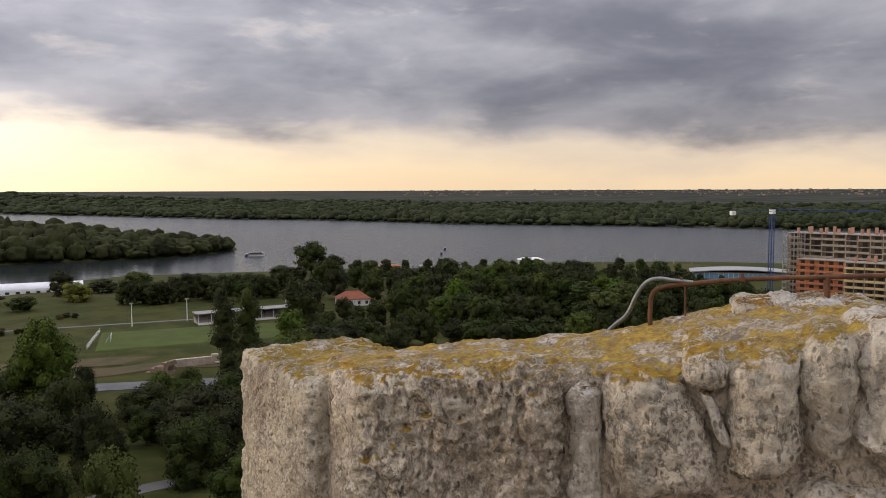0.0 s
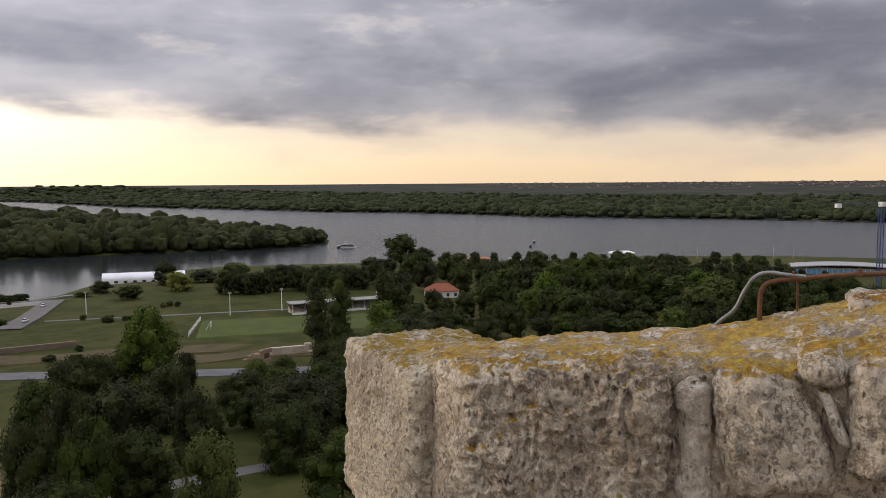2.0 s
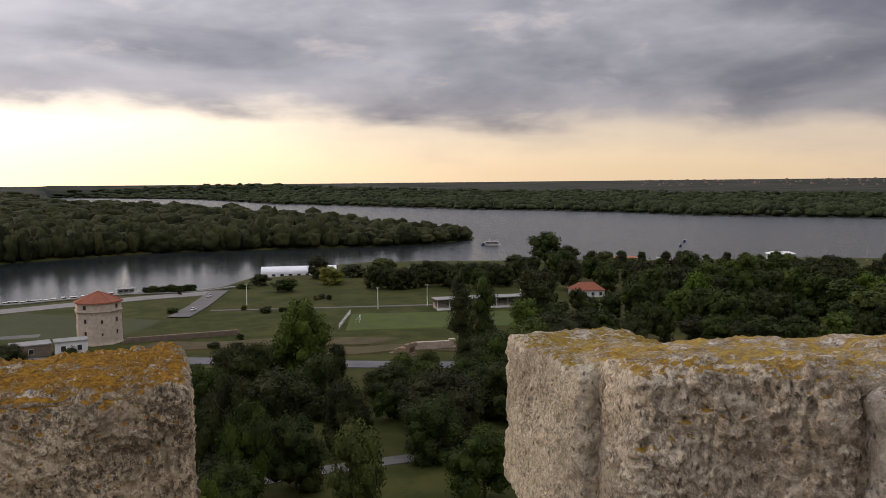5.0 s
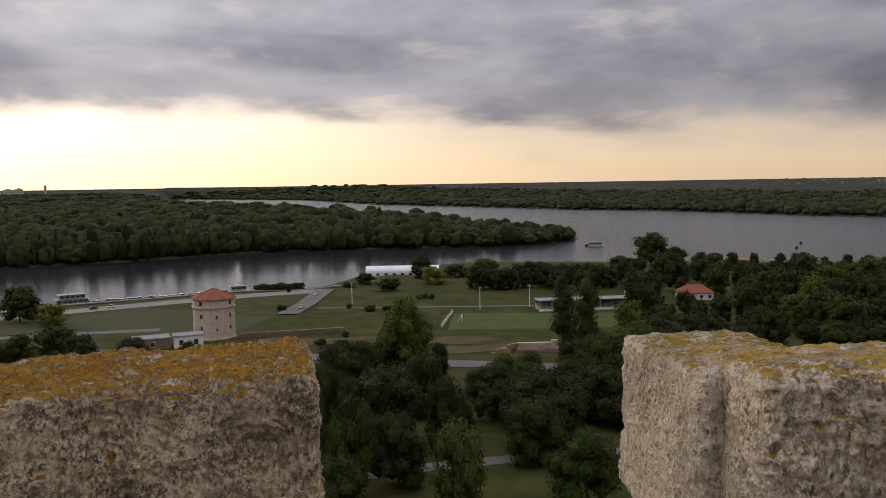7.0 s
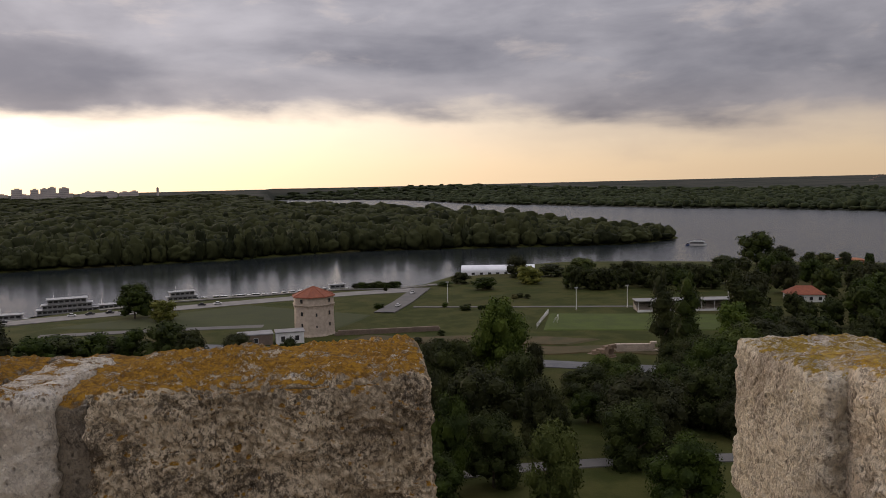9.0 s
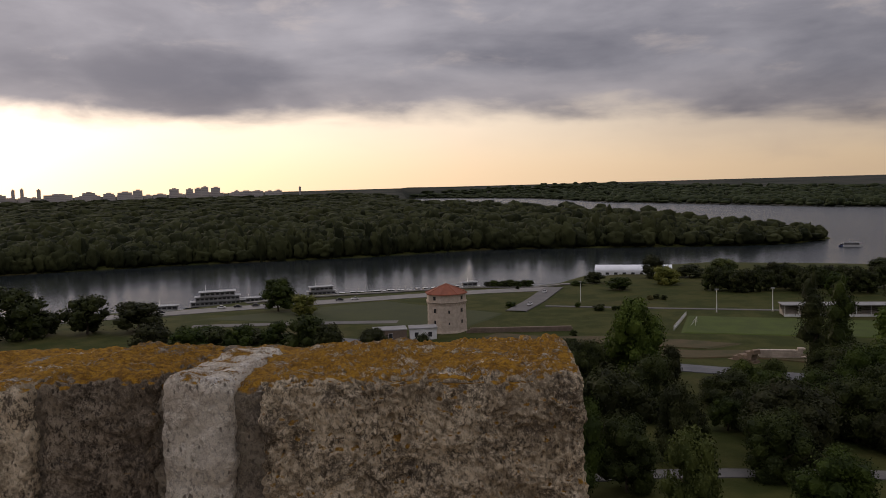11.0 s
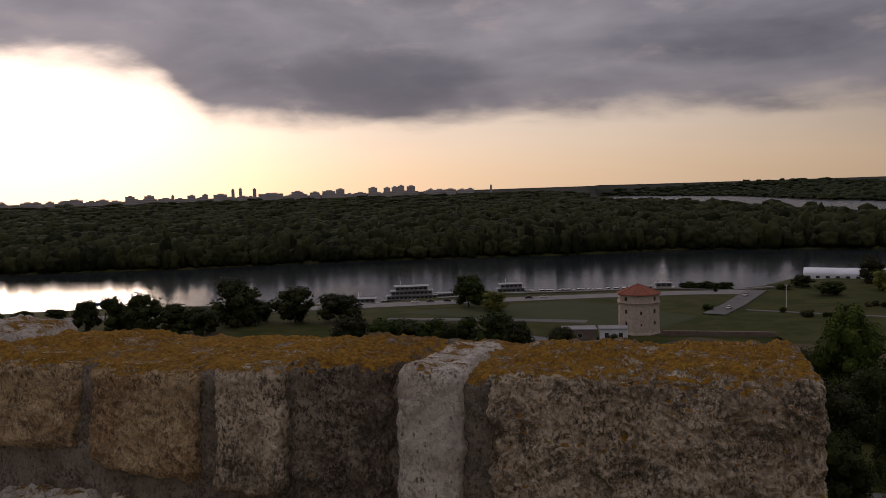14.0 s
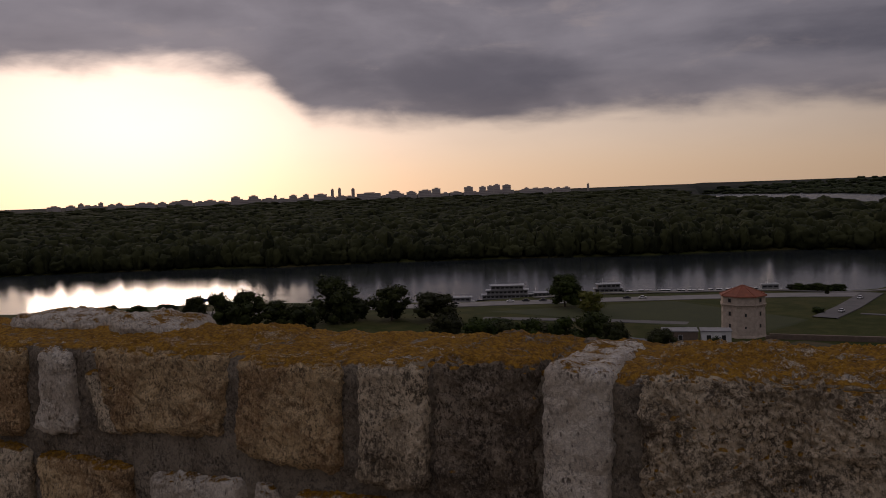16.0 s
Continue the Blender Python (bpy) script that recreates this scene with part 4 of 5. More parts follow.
# scrub on the meadow and along the field edges
for k in range(20):
    b, r = radians(tree_rng.uniform(-10, 9)), tree_rng.choice((tree_rng.uniform(372, 470), tree_rng.uniform(286, 316)))
    x, y = r * math.sin(b), r * math.cos(b)
    if abs(x + 47) < 9 or (15 < x and r < 365):
        continue
    tall = tree_rng.uniform(1.4, 3.6)
    plant(x, y, ground_at(x, y) + tall, tall * tree_rng.uniform(0.7, 1.2), 3 if k % 5 == 0 else 0)
# low bushes on the quay
for k in range(9):
    b = radians(-9.9 + 0.36 * k)
    plant(478 * math.sin(b), 478 * math.cos(b), ground_at(478 * math.sin(b), 478 * math.cos(b)) + tree_rng.uniform(3.2, 4.6), tree_rng.uniform(3.0, 4.0), 0)
for b, r in ((-59.5, 452), (-56.4, 462), (-54.6, 455), (-52.7, 450)):
    x, y = r * math.sin(radians(b)), r * math.cos(radians(b))
    plant(x, y, ground_at(x, y) + 5.5, 6.0, 0)


# ---- the old octagonal tower ----
def prism(bm, sides, r0, r1, z0, z1, turn=0.0, cap=True):
    lo = [bm.verts.new((r0 * math.cos(turn + 2 * math.pi * k / sides), r0 * math.sin(turn + 2 * math.pi * k / sides), z0)) for k in range(sides)]
    hi = [bm.verts.new((r1 * math.cos(turn + 2 * math.pi * k / sides), r1 * math.sin(turn + 2 * math.pi * k / sides), z1)) for k in range(sides)]
    for k in range(sides):
        j = (k + 1) % sides
        bm.faces.new((lo[k], lo[j], hi[j], hi[k]))
    if cap:
        bm.faces.new(hi)
        bm.faces.new(lo[::-1])
    return bm


def window_unit(parent, m, wide, high, glass=DARK, frame_mat=CONCRETE, deep=0.22, edge=0.16):
    """A framed opening: four-sided surround with the pane set back, facing local -y."""
    bm = bmesh.new()
    for x0, x1, z0, z1 in ((-wide / 2 - edge, -wide / 2, -edge, high + edge), (wide / 2, wide / 2 + edge, -edge, high + edge), (-wide / 2, wide / 2, -edge, 0), (-wide / 2, wide / 2, high, high + edge)):
        box(bm, x0, x1, -deep, deep, z0, z1)
    ob = part("window", bm, frame_mat, parent)
    ob.matrix_basis = m
    boxed("pane", (-wide / 2, wide / 2, -deep * 0.55, deep * 0.5, 0, high), glass, ob)
    return ob


def face_pose(a, r, z):
    """On a wall that faces the angle a, r from the middle."""
    return Matrix.Translation((r * math.cos(a), r * math.sin(a), z)) @ Matrix.Rotation(a + math.pi / 2, 4, "Z")


def old_tower(x, y):
    g = 6.4
    top = anchor("watch_tower", Matrix.Translation((x, y, g)), "octagonal pale stone watch tower with a red tiled roof", "tower")
    turn = math.atan2(-y, -x) + math.pi / 8 + 0.12
    bm = bmesh.new()
    prism(bm, 8, 8.9, 8.5, 0, 1.4, turn)
    prism(bm, 8, 8.35, 8.15, 1.4, 12.6, turn)
    part("wall", bm, TOWER_WALL, top)
    part("cornice", prism(prism(bmesh.new(), 8, 8.15, 8.75, 12.6, 13.0, turn), 8, 8.75, 8.7, 13.0, 13.35, turn), TOWER_WALL, top, "projecting stone string course")
    part("upper_wall", prism(bmesh.new(), 8, 8.3, 8.25, 13.35, 16.2, turn), TOWER_WALL, top)
    roof = part("roof", prism(prism(bmesh.new(), 8, 9.0, 8.9, 16.15, 16.45, turn), 8, 8.9, 0.15, 16.45, 20.0, turn), TILE, top, "low eight-sided red tile roof")
    ridges = bmesh.new()
    for k in range(8):
        a = turn + k * math.pi / 4
        rod(ridges, (8.9 * math.cos(a), 8.9 * math.sin(a), 16.5), (0, 0, 20.05), 0.16, 0.12, 6)
    part("ridge_tiles", ridges, TILE, roof)
    part("finial", rod(bmesh.new(), (0, 0, 19.9), (0, 0, 20.9), 0.14, 0.05), GREY, roof)
    flat_r = 8.2 * math.cos(math.pi / 8)
    for k in range(8):
        a = turn + (k + 0.5) * math.pi / 4
        rows = ((4.2, 0.6, 0.9), (8.7, 0.7, 1.3)) if k % 2 else ((0.7, 1.2, 1.6), (4.4, 1.0, 1.4), (8.9, 1.1, 1.6), (14.0, 1.3, 1.5))
        for z, w, h in rows:
            window_unit(top, face_pose(a, flat_r + (0.05 if z > 10 else 0.0), z), w, h, DARK, TOWER_WALL)
        for i in range(5):
            bracket = boxed("corbel", (-0.22, 0.22, -0.5, 0.3, -0.6, 0.0), TOWER_WALL, top, 0.05)
            bracket.matrix_basis = face_pose(a, flat_r - 0.1, 12.7) @ Matrix.Translation((-2.6 + 1.3 * i, 0, 0))
    return top


old_tower(-73.5, 318)


def low_house(name, m, size, wall, roof_mat, label, category, wins=5, pitched=0.0):
    """A long low house, front to local -y."""
    w, d, h = size
    top = anchor(name, m, label, category)
    boxed("wall", (-w / 2, w / 2, -d / 2, d / 2, -1.0, h), wall, top, 0.03)
    bm = bmesh.new()
    if pitched:
        e = 0.6
        a = [bm.verts.new(q) for q in ((-w / 2 - e, -d / 2 - e, h), (w / 2 + e, -d / 2 - e, h), (w / 2 + e, d / 2 + e, h), (-w / 2 - e, d / 2 + e, h), (-w / 2 + d * 0.4, 0, h + pitched), (w / 2 - d * 0.4, 0, h + pitched))]
        for q in ((0, 1, 5, 4), (1, 2, 5), (2, 3, 4, 5), (3, 0, 4), (3, 2, 1, 0)):
            bm.faces.new([a[i] for i in q])
        box(bm, -w / 2 - e, w / 2 + e, -d / 2 - e, d / 2 + e, h - 0.18, h - 0.004)
    else:
        box(bm, -w / 2 - 0.3, w / 2 + 0.3, -d / 2 - 0.3, d / 2 + 0.3, h, h + 0.35)
    part("roof", bm, roof_mat, top)
    for k in range(wins):
        window_unit(top, Matrix.Translation((-w / 2 + (k + 0.5) * w / wins, -d / 2, h * 0.32)), min(1.5, w / wins * 0.45), h * 0.4, DARK, WHITE, 0.12, 0.1)
    return top


def facing(x, y, z, extra=0.0):
    """A pose at a place whose front looks at the viewer."""
    return Matrix.Translation((x, y, z)) @ Matrix.Rotation(math.atan2(-x, y) + radians(extra), 4, "Z")


low_house("outbuilding", facing(-92, 298, 6.6, 4), (12.5, 8, 4.4), BROWN, ROOFING, "low brown outbuilding with a flat pale grey roof", "building", 1)
low_house("annex", facing(-79.5, 301, 6.6, 4), (10.5, 7, 4.7), WHITE, ROOFING, "white flat-roofed annex beside the old tower", "building", 2)
low_house("red_roofed_house", facing(146, 388, 6.6, 14), (16, 11, 4.0), WHITE, TILE, "white house with a red hipped tile roof among trees", "house", 4, 3.6)
low_house("riverside_pavilion", facing(236, 548, 6.4, 8), (16, 9, 3.4), BRICK, BRICK, "small red-brown riverside pavilion", "building", 4, 1.2)
low_house("riverside_kiosk", facing(262, 540, 6.4, 8), (9, 6, 3.0), WHITE, GREY, "small white flat-roofed riverside kiosk", "building", 3)
low_house("boat_house", facing(352, 535, 6.0, 10), (19, 10, 4.8), GREY, WHITE, "grey boat house with a white roof", "building", 5, 1.6)

# white arched hall by the water
def arch_hall(m, length, width, wall_h, rise):
    top = anchor("arched_hall", m, "long white membrane hall with an arched roof", "hall")
    bm = bmesh.new()
    n, cols = 14, 24
    rows = []
    for j in range(cols + 1):
        x = -length / 2 + length * j / cols
        sag = 0.12 * (j % 2)
        row = [bm.verts.new((x, -width / 2, 0))]
        for i in range(n + 1):
            a = math.pi * i / n
            row.append(bm.verts.new((x, -math.cos(a) * width / 2, wall_h + math.sin(a) * (rise - sag))))
        row.append(bm.verts.new((x, width / 2, 0)))
        rows.append(row)
    for a, b in zip(rows, rows[1:]):
        for i in range(n + 2):
            bm.faces.new((a[i], b[i], b[i + 1], a[i + 1]))
    bm.faces.new(rows[0])
    bm.faces.new(rows[-1][::-1])
    part("membrane", bm, TENT, top)
    for k in range(9):
        window_unit(top, Matrix.Translation((-length / 2 + (k + 0.5) * length / 9, -width / 2 - 0.02, 0.6)), 2.0, 1.3, DARK, GREY, 0.1, 0.1)
    return top


arch_hall(facing(2, 528, 6.2, -2), 48, 14, 2.6, 3.6)


# ---- sports ground ----
def grandstand(m, length):
    top = anchor("grandstand", m, "long low grandstand with a flat grey roof and white front", "grandstand")
    for k in range(5):
        boxed("step", (-length / 2, length / 2, -4 + k * 1.4, 4, 0.6 + k * 0.5, 1.1 + k * 0.5 - 0.004), CONCRETE, top)
    boxed("back_wall", (-length / 2, length / 2, 4.0, 4.35, 0, 5.0), CONCRETE, top)
    boxed("roof", (-length / 2 - 0.6, length / 2 + 0.6, -4.4, 4.8, 5.0, 5.35), ROOFING, top, 0.05)
    boxed("front_wall", (-length / 2, length / 2, -4.3, -4.05, 0, 1.3), WHITE, top)
    for k in range(9):
        x = -length / 2 + 0.4 + k * (length - 0.8) / 8
        part("column", rod(bmesh.new(), (x, -3.6, 0.4), (x, -3.6, 5.0), 0.14), WHITE, top)
    return top


grandstand(facing(86, 365, 6.7, 16), 46)


def flood_pole(x, y, high):
    top = anchor("light_pole", Matrix.Translation((x, y, ground_at(x, y))), "tall slim pale floodlight pole", "lamp post", "floodlight poles")
    part("pole", rod(bmesh.new(), (0, 0, -0.2), (0, 0, high), 0.22, 0.11, 10), WHITE, top)
    part("footing", rod(bmesh.new(), (0, 0, -0.2), (0, 0, 0.5), 0.45, 0.4, 10), CONCRETE, top)
    head = boxed("lamp_head", (-0.8, 0.8, -0.12, 0.12, high - 0.5, high + 0.1), GREY, top, 0.03)
    return top


first = flood_pole(37, 369, 10.5)
for x, y in ((61, 374), (110, 385), (-24, 398)):
    copy_thing(first, Matrix.Translation((x, y, ground_at(x, y))))


def fence(a, b, high, name, label):
    a, b = Vector((*a, ground_at(*a) + 0.2)), Vector((*b, ground_at(*b) + 0.2))
    top = anchor(name, Matrix.Translation(a), label, "fence")
    d = b - a
    count = max(2, int(d.length / 3.0))
    for k in range(count + 1):
        c = d * k / count
        part("post", rod(bmesh.new(), c - Vector((0, 0, 0.3)), c + Vector((0, 0, high)), 0.10, None, 6), WHITE, top)
    for z in (0.35, 0.65, 1.0):
        part("rail", rod(bmesh.new(), Vector((0, 0, high * z)), d + Vector((0, 0, high * z)), 0.07, None, 6), WHITE, top)
    return top


fence((16.5, 324), (23.5, 360), 1.7, "white_barrier", "white barrier rail along the end of the pitch")


def goal(m):
    top = anchor("football_goal", m, "white football goal frame", "goal")
    for x in (-3.66, 3.66):
        part("post", rod(bmesh.new(), (x, 0, 0), (x, 0, 2.44), 0.09), WHITE, top)
        part("stay", rod(bmesh.new(), (x, 0, 2.44), (x, 1.8, 0), 0.05), WHITE, top)
    part("crossbar", rod(bmesh.new(), (-3.75, 0, 2.44), (3.75, 0, 2.44), 0.09), WHITE, top)
    return top


goal(Matrix.Translation((26, 338, ground_at(26, 338) + 0.3)) @ Matrix.Rotation(radians(82), 4, "Z"))


def ruin_wall(name, m, length, thick, h0, h1, mat, label):
    """A broken wall of coursed blocks."""
    top = anchor(name, m, label, "ruin")
    r = random.Random(int(length * 10))
    rows = max(3, int(max(h0, h1) / 0.7))
    for j in range(rows):
        x = -length / 2 + r.uniform(0, 0.5)
        while x < length / 2:
            w = r.uniform(1.2, 2.4)
            lim = h0 + (h1 - h0) * (x + length / 2) / length
            if (j + 1) * 0.7 <= lim + r.uniform(-0.1, 0.35):
                boxed("stone_block", (x, x + w - 0.05, -thick / 2 + r.uniform(-0.08, 0.08), thick / 2, j * 0.7 - 0.4, j * 0.7 + 0.28), mat, top, 0.06)
            x += w
    return top


ruin_wall("ruined_wall", facing(47, 276, 6.8, 10), 13, 1.6, 3.6, 4.2, TOWER_WALL, "low broken pinkish stone wall beside the road")
ruin_wall("ruined_bastion", facing(35, 272, 6.8, -38), 9, 3.0, 1.2, 5.0, mat_plain("old_brick", (0.26, 0.18, 0.12), (0.19, 0.14, 0.10), 0.8, 0.9, 0.0, 0.04), "sloping broken brown masonry remnant")
ruin_wall("rampart_wall", facing(-44, 317, 6.6, 3), 42, 1.4, 2.8, 3.2, BROWN, "long low weathered brown rampart wall below the tower")


# ---- vehicles ----
def car(paint, label):
    top = anchor("car", Matrix.Identity(4), label, "car", "parked cars")
    bm = box(bmesh.new(), -2.1, 2.1, -0.88, 0.88, 0.32, 0.92, 0.16)
    part("body", bm, paint, top)
    cab = bmesh.new()
    box(cab, -1.25, 1.2, -0.78, 0.78, 0.9, 1.46)
    for v in cab.verts:
        if v.co.z > 1.2:
            v.co.x *= 0.68
            v.co.y *= 0.86
    bmesh.ops.bevel(cab, geom=cab.edges[:], offset=0.08, segments=2, affect="EDGES")
    part("cabin", cab, DARK, top, "dark glazed cabin")
    boxed("roof_panel", (-0.78, 0.76, -0.64, 0.64, 1.462, 1.50), paint, top, 0.015)
    for x in (-1.35, 1.35):
        for y in (-0.82, 0.82):
            tyre = part("wheel", rod(bmesh.new(), (x, y - 0.11, 0.33), (x, y + 0.11, 0.33), 0.33, None, 14), DARK, top)
            part("rim", rod(bmesh.new(), (x, y - 0.125, 0.33), (x, y + 0.125, 0.33), 0.19, None, 10), GREY, tyre)
    return top


def on_ground(x, y, turn, lift=0.27):
    return Matrix.Translation((x, y, ground_at(x, y) + lift)) @ Matrix.Rotation(radians(turn), 4, "Z")


dark_car = car(CAR_DARK, "dark saloon car on the road")
dark_car.matrix_basis = on_ground(40, 253, -14)
white_car = car(WHITE, "white parked car near the quay")
white_car.matrix_basis = on_ground(-47.5, 385, 80, 0.5)
for x, y, a in ((-203, 369, 30), (-196, 373, 30), (-188, 377, 30), (-228, 354, 32), (-150, 398, 28), (-143, 402, 28), (-45, 430, 80)):
    copy_thing(white_car if x % 2 else dark_car, on_ground(x, y, a, 0.45 if x > -60 else 0.27))


# ---- boats ----
def hull_mesh(length, beam, high, keel=-0.3):
    bm = bmesh.new()
    sections = []
    for k in range(11):
        u = k / 10
        w = beam / 2 * (1 - max(0, (u - 0.55) / 0.45) ** 2.2) * (0.86 + 0.14 * min(1, u * 5))
        w = max(w, 0.04)
        x = -length / 2 + u * length
        lift = 0.25 * high * max(0, u - 0.6)
        sections.append([bm.verts.new(q) for q in ((x, -w, high + lift), (x, -w * 0.78, keel), (x, w * 0.78, keel), (x, w, high + lift))])
    for a, b in zip(sections, sections[1:]):
        for i in range(4):
            j = (i + 1) % 4
            bm.faces.new((a[i], a[j], b[j], b[i]))
    bm.faces.new(sections[0][::-1])
    bm.faces.new(sections[-1])
    return bm


def motor_boat(paint, label):
    top = anchor("motor_boat", Matrix.Identity(4), label, "boat", "moored boats")
    part("hull", hull_mesh(6.5, 2.3, 0.8), paint, top)
    cab = box(bmesh.new(), -0.9, 1.2, -0.8, 0.8, 0.8, 1.7)
    for v in cab.verts:
        if v.co.z > 1.2:
            v.co.x = v.co.x * 0.75 - 0.1
            v.co.y *= 0.85
    part("cabin", cab, DARK, top, "dark windscreen cabin")
    boxed("cabin_roof", (-0.85, 0.85, -0.72, 0.72, 1.702, 1.78), WHITE, top, 0.02)
    boxed("outboard", (-3.55, -3.2, -0.25, 0.25, 0.3, 1.3), DARK, top, 0.05)
    return top


boat_a = motor_boat(WHITE, "small white moored motor boat")
boat_b = motor_boat(BLUE, "small dark blue moored motor boat")
boat_c = motor_boat(GREY, "small grey moored motor boat")
boat_rng = random.Random(4)
line_a, line_b = Vector((-172, 442)), Vector((-106, 486))
for k in range(30):
    c = line_a.lerp(line_b, k / 29) + Vector((boat_rng.uniform(-1, 1), boat_rng.uniform(-1, 5)))
    b = math.degrees(math.atan2(c.x, c.y))
    r = max(c.length, table(b, SHORE) + 5 + boat_rng.uniform(0, 5))
    m = Matrix.Translation((r * math.sin(radians(b)), r * math.cos(radians(b)), 0)) @ Matrix.Rotation(radians(118 + boat_rng.uniform(-10, 10)), 4, "Z")
    src = (boat_a, boat_b, boat_c)[k % 3]
    m = m @ Matrix.Scale(1.35, 4)
    if k < 3:
        src.matrix_basis = m
    else:
        copy_thing(src, m @ Matrix.Scale(1 / 1.35, 4))


def river_ship(m, length, beam, decks, label, name="river_ship"):
    """A moored restaurant ship with glazed decks."""
    top = anchor(name, m, label, "ship", "moored ships")
    part("hull", hull_mesh(length, beam, 1.3), CAR_DARK if decks > 1 else WHITE, top)
    z = 1.35
    for k in range(decks):
        ln = length * (0.78 - 0.14 * k)
        deck = boxed("deckhouse", (-ln / 2 - 1, ln / 2 - 1, -beam * 0.40, beam * 0.40, z, z + 2.5), ROOFING, top, 0.04)
        n = max(3, int(ln / 2.4))
        for i in range(n):
            x = -ln / 2 - 1 + (i + 0.5) * ln / n
            boxed("window", (x - ln / n * 0.36, x + ln / n * 0.36, -beam * 0.40 - 0.05, -beam * 0.40 + 0.05, z + 0.9, z + 1.9), DARK, deck)
        boxed("deck_roof", (-ln / 2 - 1.8, ln / 2 - 0.2, -beam * 0.47, beam * 0.47, z + 2.504, z + 2.68), GREY, top, 0.02)
        z += 2.7
    for i in range(10):
        x = -length * 0.3 + i * length * 0.058
        part("rail_post", rod(bmesh.new(), (x, -beam * 0.45, z), (x, -beam * 0.45, z + 1.0), 0.04, None, 5), WHITE, top)
    part("hand_rail", rod(bmesh.new(), (-length * 0.31, -beam * 0.45, z + 1.0), (length * 0.24, -beam * 0.45, z + 1.0), 0.05, None, 5), WHITE, top)
    part("mast", rod(bmesh.new(), (-length * 0.2, 0, z), (-length * 0.2, 0, z + 3.5), 0.09, 0.04, 6), WHITE, top)
    return top


def moored(b, r, turn):
    return Matrix.Translation((r * math.sin(radians(b)), r * math.cos(radians(b)), 0)) @ Matrix.Rotation(radians(turn), 4, "Z")


river_ship(moored(-28.9, 480, 28), 38, 9, 3, "large white moored restaurant ship with glazed decks")
river_ship(moored(-26.6, 484, 30), 16, 7, 1, "white moored houseboat with glazed cabin")
river_ship(moored(-21.8, 499, 31), 21, 7.5, 2, "dark-hulled moored restaurant ship")
river_ship(moored(-32.4, 473, 25), 18, 7, 1, "white moored houseboat beside the quay")
river_ship(moored(-11.2, 516, 20), 12, 4.5, 1, "small white cabin cruiser at the mole", "cabin_cruiser")
river_ship(moored(14.0, 828, -14), 16, 4.6, 1, "small white passenger boat under way on the river", "passenger_boat")
for b, r in ((13.35, 831), (27.0, 822), (27.25, 885), (-49.9, 560)):
    copy_thing(boat_b, moored(b, r, 60))


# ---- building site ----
# brown tone carries the shadow inside the open floors as colour
SHADE = mat_plain("shaded_interior", (0.16, 0.12, 0.09), (0.09, 0.07, 0.055), 0.4, 0.9, 0.0, 0.01)
PIER = mat_plain("pale_brick", (0.46, 0.27, 0.19), (0.36, 0.20, 0.14), 0.8, 0.85, 0.0, 0.02)


def site_block(m, width, depth, floors, storey, band, label, bays, scaffold=False, piers=0):
    """An unfinished concrete frame: slabs, columns, back walls and coloured parapet bands. Front to local -y."""
    top = anchor("apartment_building", m, label, "building", "unfinished apartment buildings")
    for k in range(floors + 1):
        boxed("slab", (0, width, 0, depth, k * storey, k * storey + 0.35), CONCRETE, top)
    for k in range(floors):
        z = k * storey + 0.354
        boxed("infill_wall", (0.3, width - 0.3, 2.6, 2.9, z, z + storey - 0.36), SHADE if band is not BRICK else BRICK, top)
        boxed("side_wall", (0.1, 0.35, 2.6, depth - 0.1, z, z + storey - 0.36), band, top)
        for i in range(bays):
            w = width / bays
            if (i + k) % 4 != 3 or band is not CONCRETE:
                boxed("parapet_band", (i * w + 0.25, (i + 1) * w - 0.25, -0.16, 0.1, k * storey + 0.1, k * storey + 1.25), band, top)
            boxed("opening", (i * w + w * 0.25, i * w + w * 0.72, 2.5, 2.58, z + 0.3, z + storey * 0.72), DARK, top)
        for i in range(bays + 1):
            x = min(max(i * width / bays, 0.2), width - 0.2)
            boxed("column", (x - 0.2, x + 0.2, 0.1, 0.5, z, z + storey - 0.36), CONCRETE if band is not BRICK else BRICK, top)
    if scaffold:
        for i in range(7):
            for y in (-1.2, -2.2):
                x = -1.6 + i * 1.9
                part("scaffold_pole", rod(bmesh.new(), (x, y, -1), (x, y, floors * storey + 1.2), 0.10, None, 5), GREY, top)
        for k in range(floors):
            boxed("scaffold_deck", (-1.8, 10.0, -2.3, -1.1, k * storey + 1.4, k * storey + 1.55), CONCRETE, top)
        for k in range(floors):
            boxed("end_deck", (-2.6, -0.4, -1.1, depth * 0.8, k * storey + 1.4, k * storey + 1.55), CONCRETE, top)
            for y in (0.5, depth * 0.4, depth * 0.75):
                part("end_pole", rod(bmesh.new(), (-2.5, y, k * storey - 1), (-2.5, y, (k + 1) * storey), 0.10, None, 5), GREY, top)
    for i in range(piers):
        x = 4 + (width - 6) * i / max(1, piers - 1) + (0.8 if i % 3 == 1 else 0)
        boxed("brick_pier", (x, x + 1.3, 2.0 + (i % 2) * 4, 3.4 + (i % 2) * 4, floors * storey + 0.354, floors * storey + 3.0 + (i % 3) * 0.5), PIER, top)
    return top


def site_pose(b, r, z, extra):
    return Matrix.Translation((r * math.sin(radians(b)), r * math.cos(radians(b)), z)) @ Matrix.Rotation(radians(-b + extra), 4, "Z")


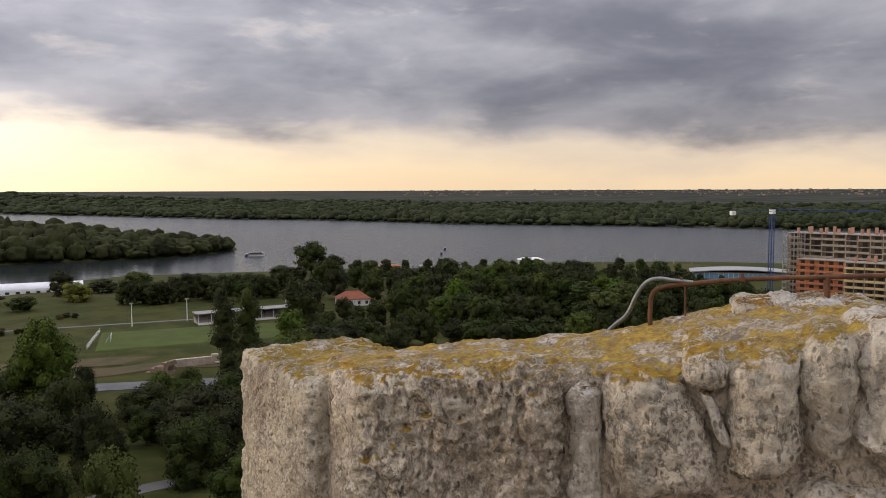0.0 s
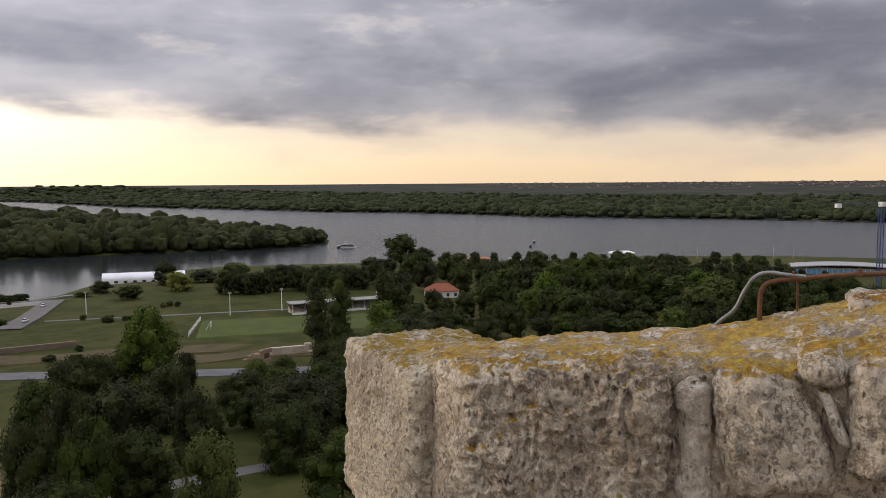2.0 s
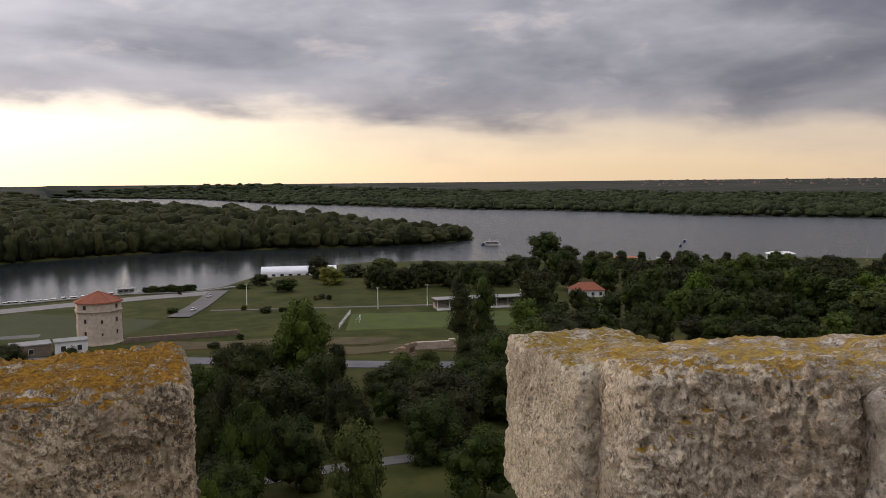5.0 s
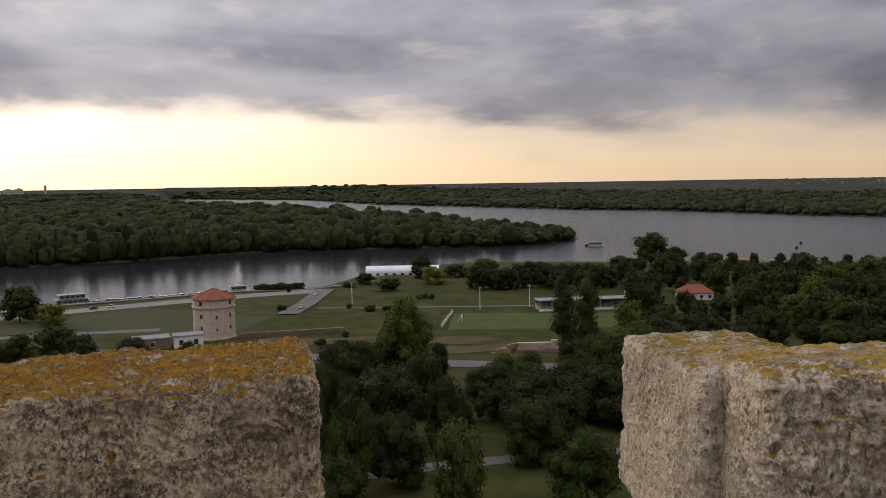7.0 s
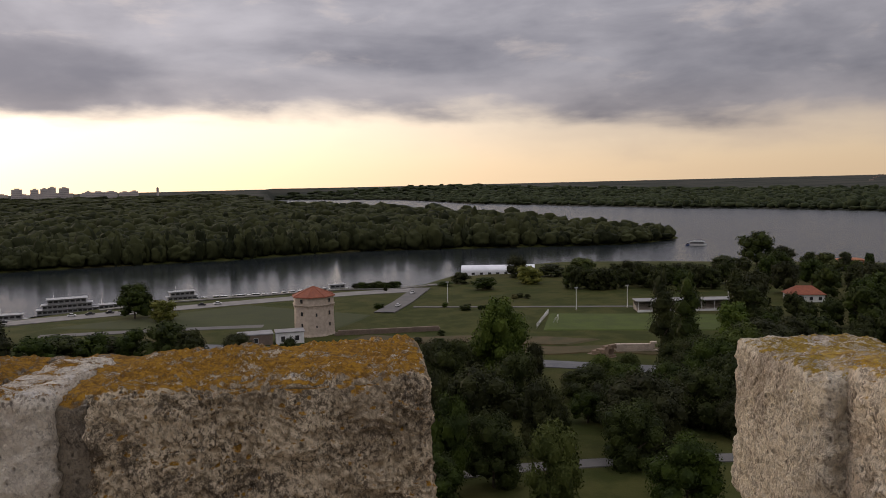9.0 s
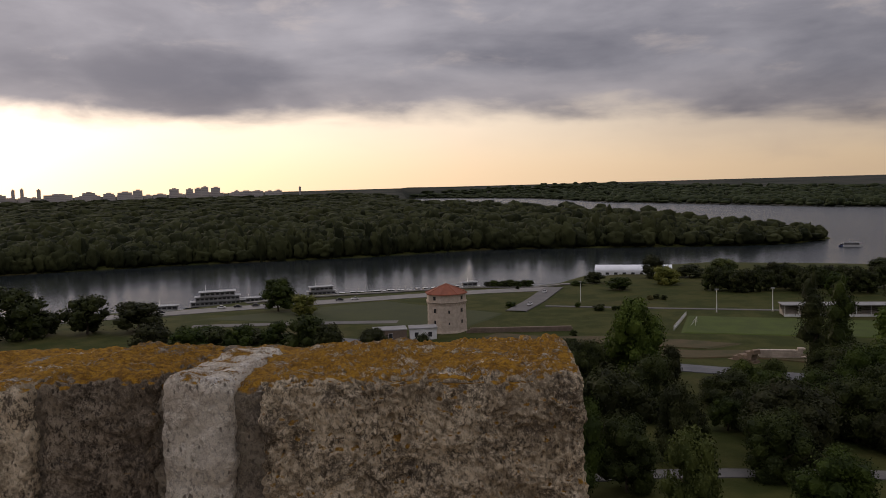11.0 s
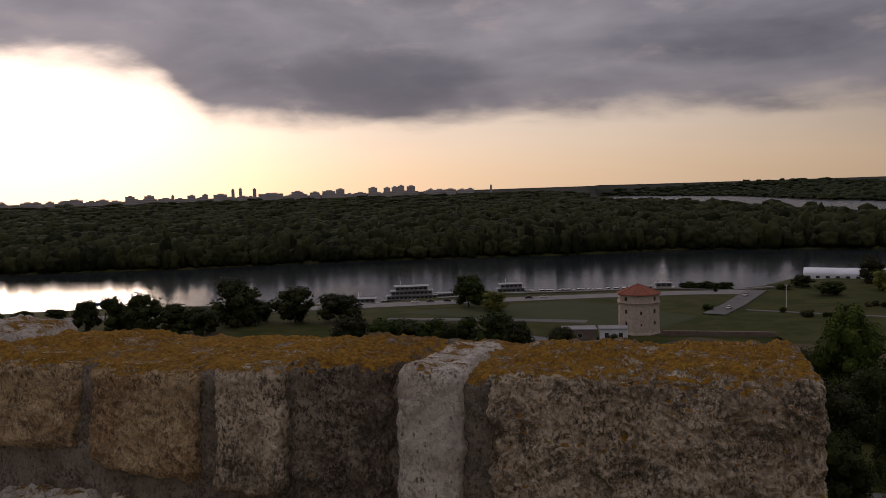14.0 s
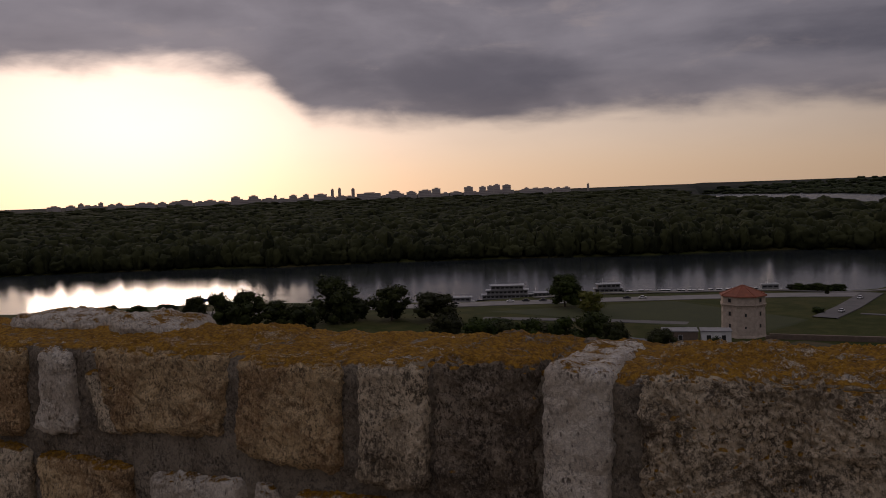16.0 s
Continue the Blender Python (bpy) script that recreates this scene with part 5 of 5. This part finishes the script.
site_block(site_pose(50.4, 480, 6.5, -22), 72, 16, 11, 3.2, CONCRETE, "unfinished concrete apartment block with scaffolding and brick piers", 12, True, 20)
site_block(site_pose(50.95, 462, 6.5, -22), 24, 10, 7, 3.2, BRICK, "unfinished lower block with orange brick balcony bands", 5)
site_block(site_pose(53.75, 448, 6.5, -12), 42, 12, 7, 3.2, YELLOW, "unfinished lower block with yellow rendered balcony bands", 9, False, 9)


def tower_crane(x, y):
    top = anchor("tower_crane", Matrix.Translation((x, y, 6.5)), "tall blue lattice tower crane with a white cab", "crane")
    high = 46.0
    for cx in (-0.9, 0.9):
        for cy in (-0.9, 0.9):
            part("mast_leg", rod(bmesh.new(), (cx, cy, 0), (cx, cy, high), 0.22, None, 6), BLUE, top)
    bm = bmesh.new()
    for k in range(23):
        z = k * 2.0
        for a, b in (((-0.9, -0.9), (0.9, -0.9)), ((0.9, -0.9), (0.9, 0.9)), ((0.9, 0.9), (-0.9, 0.9)), ((-0.9, 0.9), (-0.9, -0.9))):
            rod(bm, (*a, z), (*b, z + 2.0), 0.09, None, 4)
    part("lattice", bm, BLUE, top)
    boxed("cab", (-1.2, 1.2, -1.6, 1.2, high - 0.2, high + 2.3), WHITE, top, 0.15, "white operator cab")
    jib = part("jib", rod(rod(bmesh.new(), (-2, 0, high + 1.2), (48, -30, high + 1.2), 0.16, None, 5), (-2, 0, high + 2.4), (48, -30, high + 1.6), 0.12, None, 5), BLUE, top)
    part("counter_jib", rod(bmesh.new(), (0, 0, high + 1.2), (-17, 11, high + 1.2), 0.16, None, 5), BLUE, top)
    boxed("counterweight", (-19, -16, 10.0, 12.0, high - 0.8, high + 1.4), WHITE, top, 0.1, "pale concrete counterweight")
    return top


tower_crane(470 * math.sin(radians(49.4)), 470 * math.cos(radians(49.4)))

# sports hall behind the trees
hall = anchor("sports_hall", facing(565 * math.sin(radians(47.6)), 565 * math.cos(radians(47.6)), 6.4, 6), "wide low sports hall with a pale curved roof and blue glazing", "hall")
boxed("wall", (-31, 31, -11, 11, -1, 5.2), CONCRETE, hall, 0.05)
bm = bmesh.new()
rows = []
for k in range(17):
    x = -33 + 66 * k / 16
    z = 5.4 + 1.8 * (1 - (x / 33) ** 2)
    rows.append([bm.verts.new(q) for q in ((x, -12.5, z), (x, 12.5, z), (x, 12.5, z - 0.5), (x, -12.5, z - 0.5))])
for a, b in zip(rows, rows[1:]):
    for i in range(4):
        j = (i + 1) % 4
        bm.faces.new((a[i], b[i], b[j], a[j]))
bm.faces.new(rows[0])
bm.faces.new(rows[-1][::-1])
part("roof", bm, GREY, hall, "pale shallow curved roof")
for k in range(20):
    boxed("glazing_panel", (-30 + k * 3.0, -27.3 + k * 3.0, -11.14, -10.9, 1.0, 4.2), POOL, hall)
    boxed("mullion", (-27.25 + k * 3.0, -27.05 + k * 3.0, -11.2, -10.9, 0.5, 5.0), WHITE, hall)

# white masts along the bank
mast = anchor("mast", Matrix.Identity(4), "slim white mast on the river bank", "mast", "masts on the bank")
part("pole", rod(bmesh.new(), (0, 0, 0), (0, 0, 9), 0.05, 0.03, 6), CONCRETE, mast)
part("base", rod(bmesh.new(), (0, 0, -0.3), (0, 0, 0.6), 0.4, 0.3, 6), CONCRETE, mast)
for k in range(8):
    b, r = radians(36 + 1.2 * k), 640 + 4 * k
    m = Matrix.Translation((r * math.sin(b), r * math.cos(b), ground_at(r * math.sin(b), r * math.cos(b))))
    if k == 0:
        mast.matrix_basis = m
    else:
        copy_thing(mast, m)


# ---- far town ----
def far_block(b, width, top_z, r=4400, label="distant hazy apartment tower on the skyline"):
    g = 30.0
    m = Matrix.Translation((r * math.sin(radians(b)), r * math.cos(radians(b)), g)) @ Matrix.Rotation(radians(-b), 4, "Z")
    top = anchor("apartment_tower", m, label, "building", "skyline towers")
    h = top_z - g
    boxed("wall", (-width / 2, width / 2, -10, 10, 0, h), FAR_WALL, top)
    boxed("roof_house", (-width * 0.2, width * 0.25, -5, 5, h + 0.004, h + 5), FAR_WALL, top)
    for k in range(int(h / 9)):
        boxed("window_band", (-width * 0.44, width * 0.44, -10.3, -9.9, 5 + k * 9, 7 + k * 9), FAR_BAND, top)
    return top


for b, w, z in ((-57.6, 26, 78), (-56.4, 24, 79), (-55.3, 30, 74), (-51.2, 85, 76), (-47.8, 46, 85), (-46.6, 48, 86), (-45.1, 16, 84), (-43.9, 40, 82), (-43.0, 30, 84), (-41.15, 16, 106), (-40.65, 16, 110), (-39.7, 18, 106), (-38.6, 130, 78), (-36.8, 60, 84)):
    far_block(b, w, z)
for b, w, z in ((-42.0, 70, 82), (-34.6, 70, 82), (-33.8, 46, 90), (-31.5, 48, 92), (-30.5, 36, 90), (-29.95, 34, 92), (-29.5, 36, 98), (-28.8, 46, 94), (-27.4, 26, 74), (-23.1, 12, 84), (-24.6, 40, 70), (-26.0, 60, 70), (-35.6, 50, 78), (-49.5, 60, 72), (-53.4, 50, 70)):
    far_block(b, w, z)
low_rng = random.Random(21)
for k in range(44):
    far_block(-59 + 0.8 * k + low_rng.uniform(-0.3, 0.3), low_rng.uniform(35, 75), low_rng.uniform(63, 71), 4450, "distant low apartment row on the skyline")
verts, faces = [], []
r = random.Random(9)
for k in range(240):
    b, d = radians(r.choice((r.uniform(24, 60), r.uniform(36, 60)))), 4850 - 1000 * r.random() ** 1.6
    w, h = r.uniform(4, 9), r.uniform(5, 9)
    x, y = d * math.sin(b), d * math.cos(b)
    g = rising(d, table(math.degrees(b), FAR_SHORE)) - 1
    n = len(verts)
    verts += [(x + i * w, y + j * w * 0.6, g + z) for z in (0, h) for i, j in ((-1, -1), (1, -1), (1, 1), (-1, 1))]
    faces += [(n, n + 1, n + 5, n + 4), (n + 1, n + 2, n + 6, n + 5), (n + 2, n + 3, n + 7, n + 6), (n + 3, n, n + 4, n + 7), (n + 4, n + 5, n + 6, n + 7)]
tagged(mesh_object("distant_town", verts, faces, FAR_LIGHT), "scattered pale houses of a distant town beyond the woods", "town", kind="stuff")
